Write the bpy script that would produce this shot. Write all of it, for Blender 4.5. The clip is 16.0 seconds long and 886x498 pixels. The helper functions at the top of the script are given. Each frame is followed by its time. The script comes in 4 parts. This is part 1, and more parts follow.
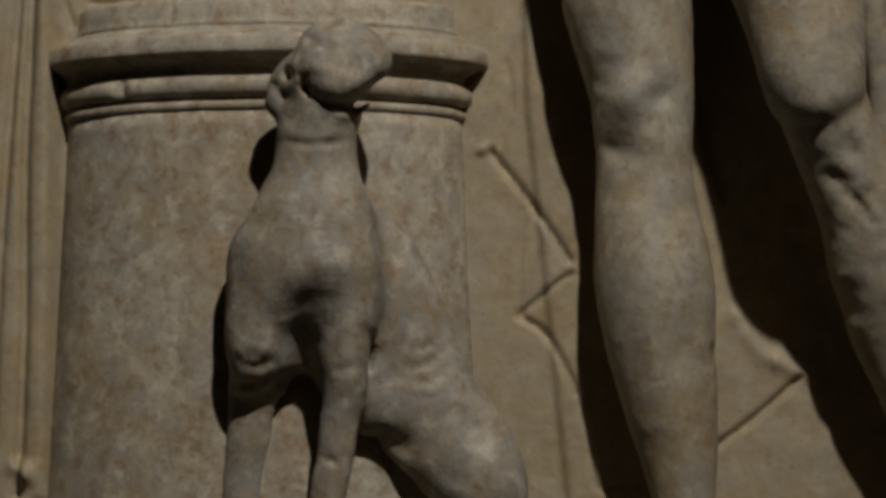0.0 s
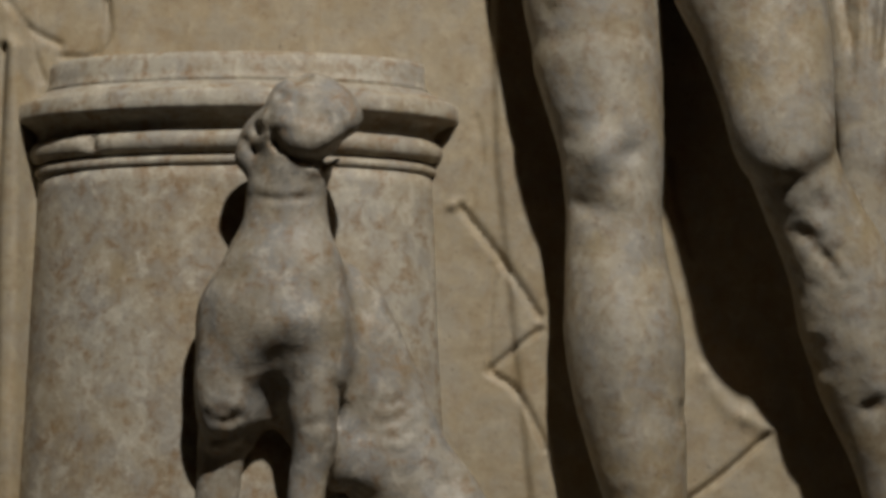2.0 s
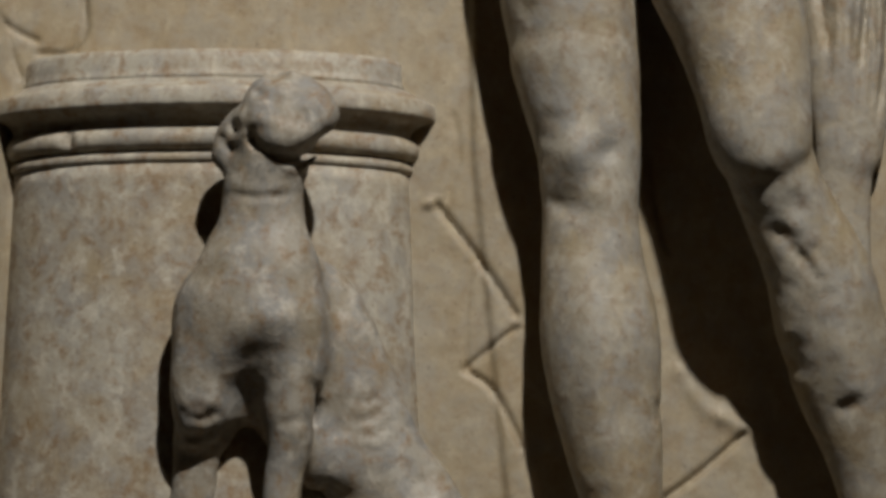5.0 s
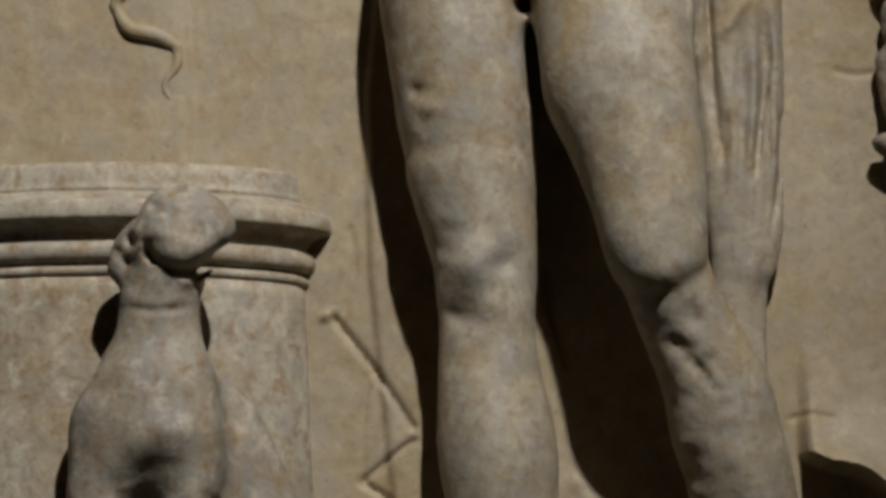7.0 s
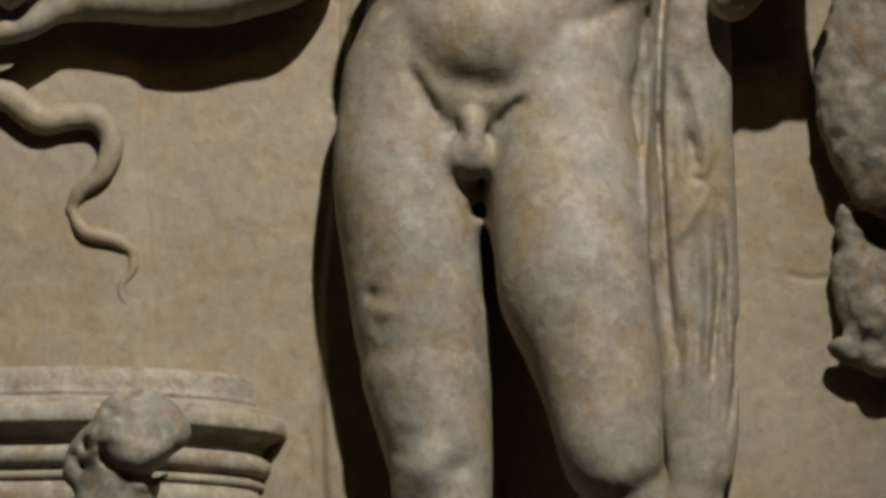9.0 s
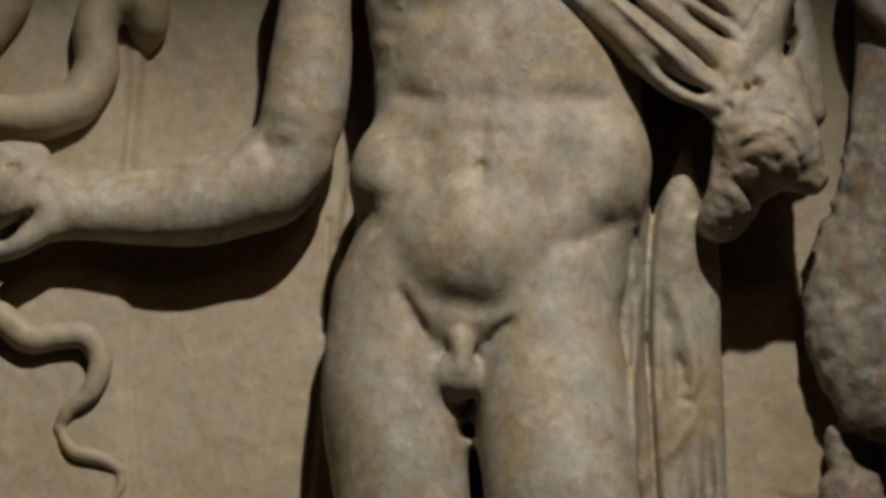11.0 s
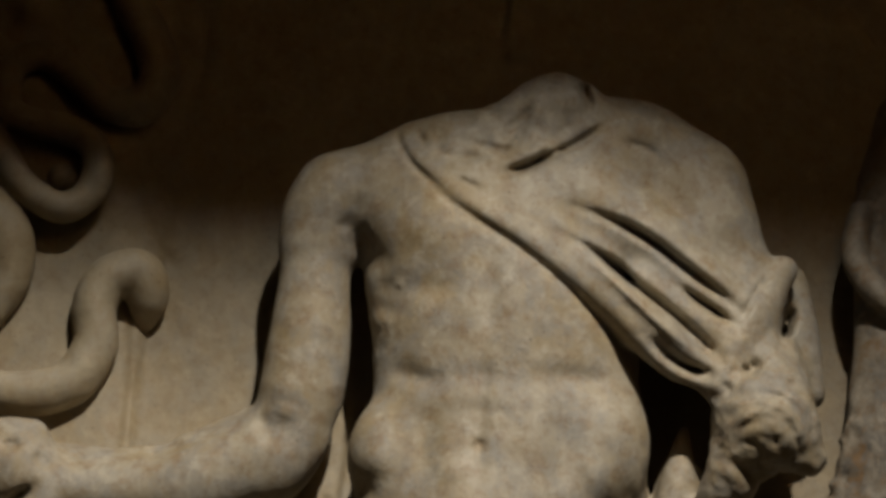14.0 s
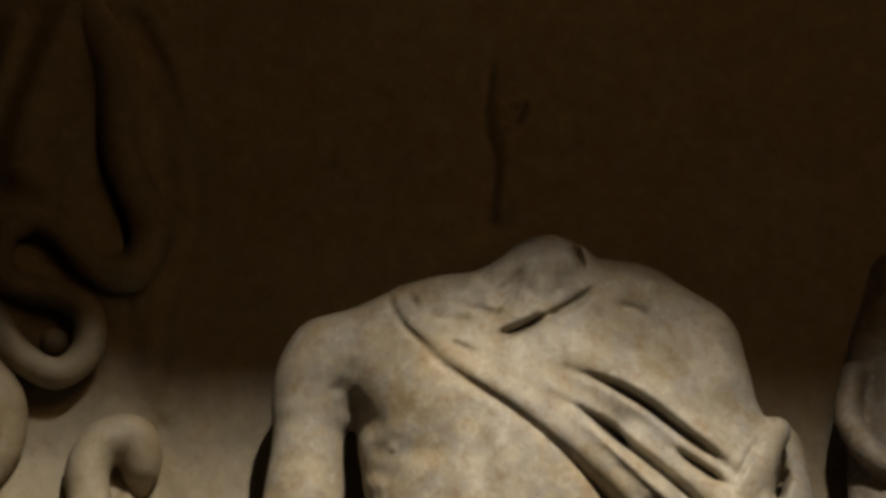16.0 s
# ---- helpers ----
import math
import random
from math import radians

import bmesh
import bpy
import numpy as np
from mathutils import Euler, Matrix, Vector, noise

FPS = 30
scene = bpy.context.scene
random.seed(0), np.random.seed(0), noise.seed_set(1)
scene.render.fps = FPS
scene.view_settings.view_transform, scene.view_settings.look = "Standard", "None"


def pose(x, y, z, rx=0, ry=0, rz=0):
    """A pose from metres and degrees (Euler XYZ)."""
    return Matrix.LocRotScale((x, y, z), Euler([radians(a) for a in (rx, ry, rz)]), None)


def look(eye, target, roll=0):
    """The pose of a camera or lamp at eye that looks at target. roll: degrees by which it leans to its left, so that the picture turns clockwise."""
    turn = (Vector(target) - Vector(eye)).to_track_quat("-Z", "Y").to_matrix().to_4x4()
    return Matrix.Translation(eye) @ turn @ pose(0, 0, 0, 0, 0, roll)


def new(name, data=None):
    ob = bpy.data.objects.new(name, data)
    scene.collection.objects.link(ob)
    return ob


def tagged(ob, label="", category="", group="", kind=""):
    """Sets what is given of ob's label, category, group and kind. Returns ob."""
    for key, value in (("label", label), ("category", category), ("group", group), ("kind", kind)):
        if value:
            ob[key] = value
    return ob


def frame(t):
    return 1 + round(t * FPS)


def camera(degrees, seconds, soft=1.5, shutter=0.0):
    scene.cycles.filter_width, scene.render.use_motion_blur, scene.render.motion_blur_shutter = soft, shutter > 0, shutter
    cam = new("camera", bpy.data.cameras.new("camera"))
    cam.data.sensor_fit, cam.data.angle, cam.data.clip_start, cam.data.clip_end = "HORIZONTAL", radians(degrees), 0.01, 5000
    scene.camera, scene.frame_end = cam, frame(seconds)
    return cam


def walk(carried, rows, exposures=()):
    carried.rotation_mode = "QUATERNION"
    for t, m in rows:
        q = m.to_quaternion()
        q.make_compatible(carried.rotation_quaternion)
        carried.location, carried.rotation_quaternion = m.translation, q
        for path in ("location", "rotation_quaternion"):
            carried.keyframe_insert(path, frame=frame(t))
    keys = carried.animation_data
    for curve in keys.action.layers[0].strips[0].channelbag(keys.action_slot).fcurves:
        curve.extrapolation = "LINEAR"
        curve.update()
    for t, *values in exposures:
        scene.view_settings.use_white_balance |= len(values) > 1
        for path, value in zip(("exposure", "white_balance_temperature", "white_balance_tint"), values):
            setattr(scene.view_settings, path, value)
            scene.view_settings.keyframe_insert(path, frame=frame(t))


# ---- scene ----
# ---- camera and walk ----
cam = camera(12.0, 16.0, soft=3.8)
EYE = (-0.10, -5.75, 1.60)
# seconds, aim point on the panel (x, z), roll
AIM = [
    (0.0, -0.3321, 2.5029, 0.09),
    (0.5, -0.3124, 2.5326, 0.07),
    (1.0, -0.3023, 2.5497, 0.19),
    (1.5, -0.2943, 2.5687, 0.19),
    (2.0, -0.2904, 2.5806, 0.20),
    (2.5, -0.2918, 2.5750, 0.34),
    (3.0, -0.3015, 2.5630, 0.43),
    (3.2, -0.3023, 2.5495, 0.43),
    (5.3, -0.2325, 2.5887, 0.27),
    (5.5, -0.2083, 2.5965, 0.27),
    (6.0, -0.1701, 2.6151, 0.15),
    (6.5, -0.1404, 2.6495, -0.10),
    (7.0, -0.1146, 2.7363, -0.19),
    (7.5, -0.0931, 2.8473, -0.12),
    (8.0, -0.0760, 2.9104, -0.17),
    (8.5, -0.0613, 2.9782, -0.26),
    (9.0, -0.0514, 3.0284, -0.31),
    (9.5, -0.0382, 3.1040, -0.42),
    (10.0, -0.0352, 3.2103, -0.27),
    (10.2, -0.0352, 3.2445, -0.27),
    (12.3, -0.0318, 3.5084, -0.01),
    (12.5, -0.0318, 3.5393, -0.01),
    (13.0, -0.0325, 3.6329, 0.09),
    (13.5, -0.0324, 3.7106, 0.12),
    (14.0, -0.0317, 3.7762, 0.17),
    (14.5, -0.0284, 3.8203, 0.03),
    (15.0, -0.0245, 3.9301, 0.04),
    (15.5, -0.0213, 4.0328, -0.21),
    (16.0, -0.0203, 4.0348, -0.26),
]
walk(cam, [(t, look(EYE, (x, 0, z), roll)) for t, x, z, roll in AIM],
     [(0, -0.69, 6450, 10), (1.5, -0.28, 6250, 10), (3.2, 0.02, 6200, 10), (5.5, -0.05, 6050, 10), (7, -0.09, 6200, 10), (9, -0.10, 6300, 10),
      (10.2, -0.22, 6350, 10), (12.5, -0.52, 6700, 10), (14, -0.38, 6750, 10), (15, -0.14, 6850, 10), (16, 0.02, 7000, 10)])

# ---- world, spotlight, exposure ----
world = bpy.data.worlds.new("world")
scene.world = world
world.use_nodes = True
world.node_tree.nodes["Background"].inputs[0].default_value = (0.02, 0.014, 0.008, 1)
# lower edge of the unseen baffle that shades the relief's top
BAFFLE_Z = 6.118
LAMP = (1.0, -4.4, 7.35)
spot_data = bpy.data.lights.new("spotlight", "SPOT")
spot_data.energy, spot_data.shadow_soft_size, spot_data.color = 1900, 0.085, (1.0, 0.94, 0.85)
spot_data.spot_size, spot_data.spot_blend = radians(30), 0.8
spot = new("spotlight", spot_data)
spot.matrix_world = look(LAMP, (-0.65, 0, 2.8))
# unseen dim warm fill lamp with a wide front, added to lift the dark top
fill_data = bpy.data.lights.new("fill_lamp", "AREA")
fill_data.shape, fill_data.size, fill_data.energy, fill_data.color = "DISK", 0.9, 1.2, (1.0, 0.60, 0.27)
fill_data.spread = radians(70)
fill = new("fill_lamp", fill_data)
fill.matrix_world = look((1.2, -4.0, 5.4), (0, 0, 4.5))


# ---- materials ----
def material(name, rough=0.7):
    m = bpy.data.materials.new(name)
    m.use_nodes = True
    b = m.node_tree.nodes["Principled BSDF"]
    b.inputs["Roughness"].default_value = rough
    return m, m.node_tree.nodes, m.node_tree.links, b


def noise_node(n, l, vec, scale, detail=5.0, rough=0.6, stretch=(1, 1, 1), shift=(0, 0, 0), distort=0.0):
    mp = n.new("ShaderNodeMapping")
    mp.inputs["Scale"].default_value, mp.inputs["Location"].default_value = stretch, shift
    l.new(vec, mp.inputs["Vector"])
    t = n.new("ShaderNodeTexNoise")
    t.inputs["Scale"].default_value, t.inputs["Detail"].default_value = scale, detail
    t.inputs["Roughness"].default_value, t.inputs["Distortion"].default_value = rough, distort
    l.new(mp.outputs[0], t.inputs["Vector"])
    return t.outputs["Fac"]


def ramp(n, l, fac, a, b, lo=0.0, hi=1.0):
    r = n.new("ShaderNodeMapRange")
    r.inputs["From Min"].default_value, r.inputs["From Max"].default_value = a, b
    r.inputs["To Min"].default_value, r.inputs["To Max"].default_value = lo, hi
    l.new(fac, r.inputs["Value"])
    return r.outputs[0]


def mixed(n, l, fac, a, b):
    mx = n.new("ShaderNodeMix")
    mx.data_type = "RGBA"
    l.new(fac, mx.inputs[0])
    for value, socket in ((a, mx.inputs[6]), (b, mx.inputs[7])):
        if isinstance(value, tuple):
            socket.default_value = (*value, 1)
        else:
            l.new(value, socket)
    return mx.outputs[2]


def add_bump(n, l, b, layers):
    last = None
    for height, strength, distance in layers:
        bp = n.new("ShaderNodeBump")
        bp.inputs["Strength"].default_value, bp.inputs["Distance"].default_value = strength, distance
        l.new(height, bp.inputs["Height"])
        if last:
            l.new(last, bp.inputs["Normal"])
        last = bp.outputs[0]
    l.new(last, b.inputs["Normal"])


def marble(name, pale, warm, grey, shift, stain=0.5, wash=0.5, relief=1.0, wear_glint=1.0):
    """Weathered marble: warm and cool clouds, ochre blotches, rubbed spots mixed with painted light on small bumps,
    dark specks, pits.
    """
    m, n, l, b = material(name, 0.62)
    vec = n.new("ShaderNodeTexCoord").outputs["Object"]
    later = tuple(v + 20 for v in shift)
    cloud = noise_node(n, l, vec, 5.5, 5, 0.6, (1, 1, 1), shift, 0.3)
    patch = noise_node(n, l, vec, 19.0, 6, 0.68, (1, 1, 0.85), shift, 0.25)
    blotch = noise_node(n, l, vec, 46.0, 6, 0.7, (1, 1, 0.9), shift, 0.3)
    worn = noise_node(n, l, vec, 30.0, 6, 0.68, (1, 1, 0.9), later, 0.3)
    fleck = noise_node(n, l, vec, 105.0, 4, 0.6, (1, 1, 1), later, 0.2)
    speck = noise_node(n, l, vec, 190.0, 3, 0.6, (1, 1, 1), shift)
    grain = noise_node(n, l, vec, 420.0, 2, 0.5)
    c = mixed(n, l, ramp(n, l, cloud, 0.38, 0.64), pale, warm)
    c = mixed(n, l, ramp(n, l, patch, 0.44, 0.60, 0, wash), c, grey)
    c = mixed(n, l, ramp(n, l, blotch, 0.50, 0.66, 0, stain), c, (0.21, 0.118, 0.043))
    # pale and dark mottle: rubbed stone, plus raking light on bumps put into the colour
    c = mixed(n, l, ramp(n, l, worn, 0.52, 0.66, 0, 0.65 * wear_glint), c, tuple(min(0.56, 1.32 * v) for v in pale))
    c = mixed(n, l, ramp(n, l, worn, 0.46, 0.32, 0, 0.5 * wear_glint), c, (0.205, 0.138, 0.066))
    c = mixed(n, l, ramp(n, l, fleck, 0.57, 0.70, 0, 0.28 * wear_glint), c, (0.17, 0.098, 0.04))
    c = mixed(n, l, ramp(n, l, fleck, 0.42, 0.30, 0, 0.22), c, tuple(min(0.6, 1.4 * v) for v in pale))
    c = mixed(n, l, ramp(n, l, speck, 0.64, 0.75, 0, 0.7), c, (0.10, 0.058, 0.028))
    l.new(c, b.inputs["Base Color"])
    l.new(ramp(n, l, patch, 0.3, 0.7, 0.5, 0.75), b.inputs["Roughness"])
    add_bump(n, l, b, [(patch, 0.22 * relief, 0.008), (worn, 0.22 * relief, 0.005), (blotch, 0.2 * relief, 0.003), (fleck, 0.2 * relief, 0.0015), (speck, 0.25 * relief, 0.001), (grain, 0.15, 0.0006)])
    return m


FIGURE_MARBLE = marble("figure_marble", (0.365, 0.328, 0.258), (0.325, 0.255, 0.148), (0.235, 0.235, 0.23), (3, 1, 7), 0.5, 0.52, 1.0, 0.88)
DOG_MARBLE = marble("dog_marble", (0.345, 0.312, 0.252), (0.27, 0.225, 0.152), (0.20, 0.198, 0.19), (9, 4, 1), 0.7, 0.7, 1.3, 1.2)
ALTAR_MARBLE = marble("altar_marble", (0.40, 0.362, 0.285), (0.33, 0.26, 0.16), (0.25, 0.235, 0.21), (2, 8, 5), 0.75, 0.55, 1.0, 1.15)
PANEL_MARBLE = marble("panel_marble", (0.35, 0.292, 0.195), (0.318, 0.245, 0.14), (0.305, 0.277, 0.222), (5, 5, 5), 0.3, 0.55, 0.8, 0.65)
ROUGH_MARBLE = marble("broken_marble", (0.27, 0.238, 0.188), (0.20, 0.158, 0.105), (0.12, 0.112, 0.10), (1, 2, 3), 0.85, 0.8, 1.8, 1.3)


def plaster(name, a, b_, scale):
    m, n, l, b = material(name, 0.9)
    vec = n.new("ShaderNodeTexCoord").outputs["Object"]
    big, fine = noise_node(n, l, vec, scale, 5), noise_node(n, l, vec, scale * 30, 4)
    l.new(mixed(n, l, ramp(n, l, big, 0.35, 0.65), a, b_), b.inputs["Base Color"])
    add_bump(n, l, b, [(big, 0.3, 0.01), (fine, 0.4, 0.003)])
    return m


OCHRE = plaster("ochre_plaster", (0.13, 0.085, 0.045), (0.10, 0.062, 0.033), 1.5)
PAVING = plaster("pale_gravel", (0.085, 0.07, 0.05), (0.06, 0.047, 0.034), 2.0)
STONE = plaster("cornice_stone", (0.12, 0.096, 0.066), (0.09, 0.07, 0.045), 3.0)


# ---- building tools ----
def value_noise(p, scale, seed):
    """Smooth lattice noise in -1..1 at points p (n, 3)."""
    table = np.random.RandomState(seed).rand(32, 32, 32).astype(np.float32) * 2 - 1
    q = p * scale
    i = np.floor(q).astype(int)
    w = q - i
    w = w * w * (3 - 2 * w)
    out = 0
    for a in (0, 1):
        for b in (0, 1):
            for c in (0, 1):
                k = np.abs(1 - a - w[:, 0]) * np.abs(1 - b - w[:, 1]) * np.abs(1 - c - w[:, 2])
                out = out + k * table[(i[:, 0] + a) % 32, (i[:, 1] + b) % 32, (i[:, 2] + c) % 32]
    return out


def spline(points, steps=4):
    """Catmull-Rom through the points (any number of values each)."""
    p = np.array(points, float)
    if len(p) < 3:
        return p
    e = np.vstack([2 * p[0] - p[1], p, 2 * p[-1] - p[-2]])
    out = []
    for i in range(1, len(e) - 2):
        for s in range(steps):
            t = s / steps
            a, b, c, d = e[i - 1], e[i], e[i + 1], e[i + 2]
            out.append(0.5 * (2 * b + (c - a) * t + (2 * a - 5 * b + 4 * c - d) * t * t + (3 * b - a - 3 * c + d) * t ** 3))
    out.append(p[-1])
    return np.array(out)


class Clay:
    """A carving: soft unions and cuts of limbs and blobs on a grid, then skinned."""

    def __init__(self, lo, hi, step):
        self.lo, self.step = np.array(lo, float), step
        self.size = np.ceil((np.array(hi) - self.lo) / step).astype(int) + 1
        self.field = np.full(self.size, 0.09, np.float32)

    def box(self, lo, hi):
        a = np.clip(np.floor((np.array(lo) - self.lo) / self.step).astype(int), 0, self.size)
        b = np.clip(np.ceil((np.array(hi) - self.lo) / self.step).astype(int) + 1, 0, self.size)
        part_ = tuple(slice(i, j) for i, j in zip(a, b))
        axes = [(self.lo[k] + np.arange(a[k], b[k]) * self.step).astype(np.float32) for k in range(3)]
        return part_, np.meshgrid(*axes, indexing="ij", sparse=True)

    def merge(self, part_, d, k, cut):
        f = self.field[part_]
        if cut:
            g = -d
            h = np.maximum(k - np.abs(f - g), 0) / k
            self.field[part_] = np.maximum(f, g) + h * h * k / 4
        else:
            h = np.maximum(k - np.abs(f - d), 0) / k
            self.field[part_] = np.minimum(f, d) - h * h * k / 4

    def chain(self, points, q=1.0, k=0.02, cut=False, steps=4):
        """A limb through points (x, y, z, radius); q: depth over width."""
        s = spline(points, steps)
        pad = s[:, 3].max() * max(1, q) + k + 0.012
        part_, (X, Y, Z) = self.box(s[:, :3].min(0) - pad, s[:, :3].max(0) + pad)
        best = None
        for a, b in zip(s[:-1], s[1:]):
            v = b[:3] - a[:3]
            w = np.array([v[0], v[1] / q, v[2]])
            n2 = float(w @ w) + 1e-12
            px, py, pz = X - a[0], (Y - a[1]) / q, Z - a[2]
            t = np.clip((px * w[0] + py * w[1] + pz * w[2]) / n2, 0, 1)
            d = np.sqrt((px - t * w[0]) ** 2 + (py - t * w[1]) ** 2 + (pz - t * w[2]) ** 2) - (a[3] + t * (b[3] - a[3]))
            best = d if best is None else np.minimum(best, d)
        self.merge(part_, best * min(1.0, q ** 0.5), k, cut)

    def blob(self, c, r, k=0.03, turn=0.0, cut=False):
        """An ellipsoid with radii r (x, y, z), turned in the picture's plane by degrees."""
        pad = max(r) + k + 0.012
        part_, (X, Y, Z) = self.box(np.array(c) - pad, np.array(c) + pad)
        x, y, z = X - c[0], Y - c[1], Z - c[2]
        co, si = math.cos(radians(turn)), math.sin(radians(turn))
        x, z = x * co + z * si, z * co - x * si
        k0 = np.sqrt((x / r[0]) ** 2 + (y / r[1]) ** 2 + (z / r[2]) ** 2)
        k1 = np.sqrt((x / r[0] ** 2) ** 2 + (y / r[1] ** 2) ** 2 + (z / r[2] ** 2) ** 2) + 1e-6
        self.merge(part_, k0 * (k0 - 1) / k1, k, cut)

    def roughen(self, lo, hi, scale, amount, seed):
        part_, axes = self.box(lo, hi)
        f = self.field[part_]
        near = np.nonzero(np.abs(f) < 0.025)
        p = np.stack([a.ravel()[i] for a, i in zip(axes, near)], 1)
        c, half = (np.array(lo) + hi) / 2, np.abs(np.array(hi) - lo) / 2
        fade = np.clip((1 - np.abs((p - c) / half).max(1)) * 4, 0, 1)
        v = value_noise(p, scale, seed) + 0.5 * value_noise(p, scale * 2.3, seed + 1)
        f[near] += (v * fade * amount).astype(np.float32)

    def stroke(self, points, width, amount, steps=3):
        """A chisel stroke laid on the front, along points (x, z) on the panel behind it, projected from EYE to fit the
        camera's view:
        a groove where amount is negative, a swelling where it is positive."""
        s = spline(points, steps) if len(points) > 1 else np.array([points[0], points[0]], float)
        reach = 2.6 * width
        lo, hi = s.min(0) - reach, s.max(0) + reach
        part_, (X, Y, Z) = self.box((lo[0] - 0.06, self.lo[1], lo[1] - 0.16), (hi[0] + 0.06, 0.03, hi[1] + 0.01))
        f = self.field[part_]
        if not f.size:
            return
        near = np.nonzero(np.abs(f) < 0.05)
        x, y, z = (a.ravel()[i] for a, i in zip((X, Y, Z), near))
        far = EYE[1] / (EYE[1] - y)
        x, z = EYE[0] + (x - EYE[0]) * far, EYE[2] + (z - EYE[2]) * far
        best, along = np.full(x.shape, 1.0), np.full(x.shape, 0.5)
        n = len(s) - 1
        for i, (a, b) in enumerate(zip(s[:-1], s[1:])):
            v = b - a
            t = np.clip(((x - a[0]) * v[0] + (z - a[1]) * v[1]) / (v @ v + 1e-12), 0, 1)
            d = (x - a[0] - t * v[0]) ** 2 + (z - a[1] - t * v[1]) ** 2
            nearer = d < best
            best = np.where(nearer, d, best)
            along = np.where(nearer, (i + t) / n, along)
        ease = np.clip(3.5 * np.minimum(along, 1 - along), 0.15, 1) if len(points) > 1 else 1.0
        f[near] -= (amount * ease * np.exp(-best / width ** 2)).astype(np.float32)

    def slice_below(self, a, b, lo, hi):
        """Cut off all that lies under the line from a to b (x, z), within a box."""
        part_, (X, Y, Z) = self.box(np.minimum(lo, hi), np.maximum(lo, hi))
        n = np.array([-(b[1] - a[1]), b[0] - a[0]])
        n /= np.hypot(*n)
        d = (X - a[0]) * n[0] + (Z - a[1]) * n[1] + 0 * Y
        self.merge(part_, d, 0.006, True)

    def relax(self, times=1):
        """Even out the clay's ridges."""
        f = self.field
        for _ in range(times):
            for axis in range(3):
                g = np.moveaxis(f, axis, 0)
                g[1:-1] = 0.25 * g[:-2] + 0.5 * g[1:-1] + 0.25 * g[2:]

    def mesh(self, name, smooth=True):
        """Naive surface nets."""
        f = self.field
        f = np.pad(f, 1, constant_values=0.09)
        inside = f < 0
        n = np.array(f.shape)
        total = np.zeros((*(n - 1), 3), np.float32)
        count = np.zeros(n - 1, np.float32)
        corners = [(a, b, c) for a in (0, 1) for b in (0, 1) for c in (0, 1)]

        def view(arr, o):
            return arr[o[0]:o[0] + n[0] - 1, o[1]:o[1] + n[1] - 1, o[2]:o[2] + n[2] - 1]

        for o in corners:
            for axis in range(3):
                if o[axis]:
                    continue
                e = list(o)
                e[axis] = 1
                fa, fb = view(f, o), view(f, e)
                cross = np.nonzero(view(inside, o) != view(inside, e))
                a, b = fa[cross], fb[cross]
                at = np.tile(np.array(o, np.float32), (len(a), 1))
                at[:, axis] += a / (a - b)
                total[cross] += at
                count[cross] += 1
        cells = np.nonzero(count > 0)
        index = np.full(n - 1, -1, np.int64)
        index[cells] = np.arange(len(cells[0]))
        verts = (np.stack(cells, 1) + total[cells] / count[cells][:, None] - 1) * self.step + self.lo
        faces = []
        for axis in range(3):
            u, v = (axis + 1) % 3, (axis + 2) % 3
            o = [slice(1, -1)] * 3
            o[axis] = slice(0, -1)
            p = [slice(1, -1)] * 3
            p[axis] = slice(1, None)
            a, b = inside[tuple(o)], inside[tuple(p)]
            for turn_, hit in ((0, a & ~b), (1, ~a & b)):
                at = np.stack(np.nonzero(hit), 1)
                at[:, u] += 1
                at[:, v] += 1
                ring = []
                for du, dv in ((-1, -1), (0, -1), (0, 0), (-1, 0)):
                    c = at.copy()
                    c[:, u] += du
                    c[:, v] += dv
                    ring.append(index[c[:, 0], c[:, 1], c[:, 2]])
                quad = np.stack(ring, 1)
                faces.append(quad[:, ::-1] if turn_ else quad)
        return raw_mesh(name, verts, np.concatenate(faces), smooth)


def raw_mesh(name, verts, quads, smooth=True):
    me = bpy.data.meshes.new(name)
    me.vertices.add(len(verts))
    me.vertices.foreach_set("co", np.asarray(verts, np.float32).ravel())
    me.loops.add(quads.size)
    me.loops.foreach_set("vertex_index", np.asarray(quads, np.int32).ravel())
    me.polygons.add(len(quads))
    me.polygons.foreach_set("loop_start", np.arange(0, quads.size, 4, dtype=np.int32))
    me.update(calc_edges=True)
    me.polygons.foreach_set("use_smooth", np.full(len(me.polygons), smooth))
    return me


def thing(name, me, mat, label, category, kind=""):
    me.materials.append(mat)
    return tagged(new(name, me), label, category, "", kind)


def slab(name, lo, hi, mat, label, category, kind="structure", edge=0.01):
    bm = bmesh.new()
    bmesh.ops.create_cube(bm, size=1)
    for v in bm.verts:
        v.co = [(a + b) / 2 + c * (b - a) for a, b, c in zip(lo, hi, v.co)]
    bmesh.ops.bevel(bm, geom=bm.edges[:], offset=edge, segments=2, affect="EDGES")
    me = bpy.data.meshes.new(name)
    bm.to_mesh(me)
    bm.free()
    return thing(name, me, mat, label, category, kind)


# ---- the hall ----
slab("floor", (-8.4, -9.4, -0.2), (8.4, 0.6, 0), PAVING, "dull stone floor of the dim gallery", "floor")
slab("ceiling", (-8.4, -9.4, 8.6), (8.4, 0.6, 8.8), STONE, "plain plaster ceiling of the gallery", "ceiling")
slab("wall_north", (-8, 0.14, 0), (8, 0.6, 8.6), OCHRE, "ochre plastered wall behind the marble relief", "wall")
slab("wall_south", (-8, -9.4, 0), (8, -9, 8.6), OCHRE, "ochre plastered gallery wall facing the relief", "wall")
slab("wall_west", (-8.4, -9.4, 0), (-8, 0.6, 8.6), OCHRE, "ochre plastered gallery side wall", "wall")
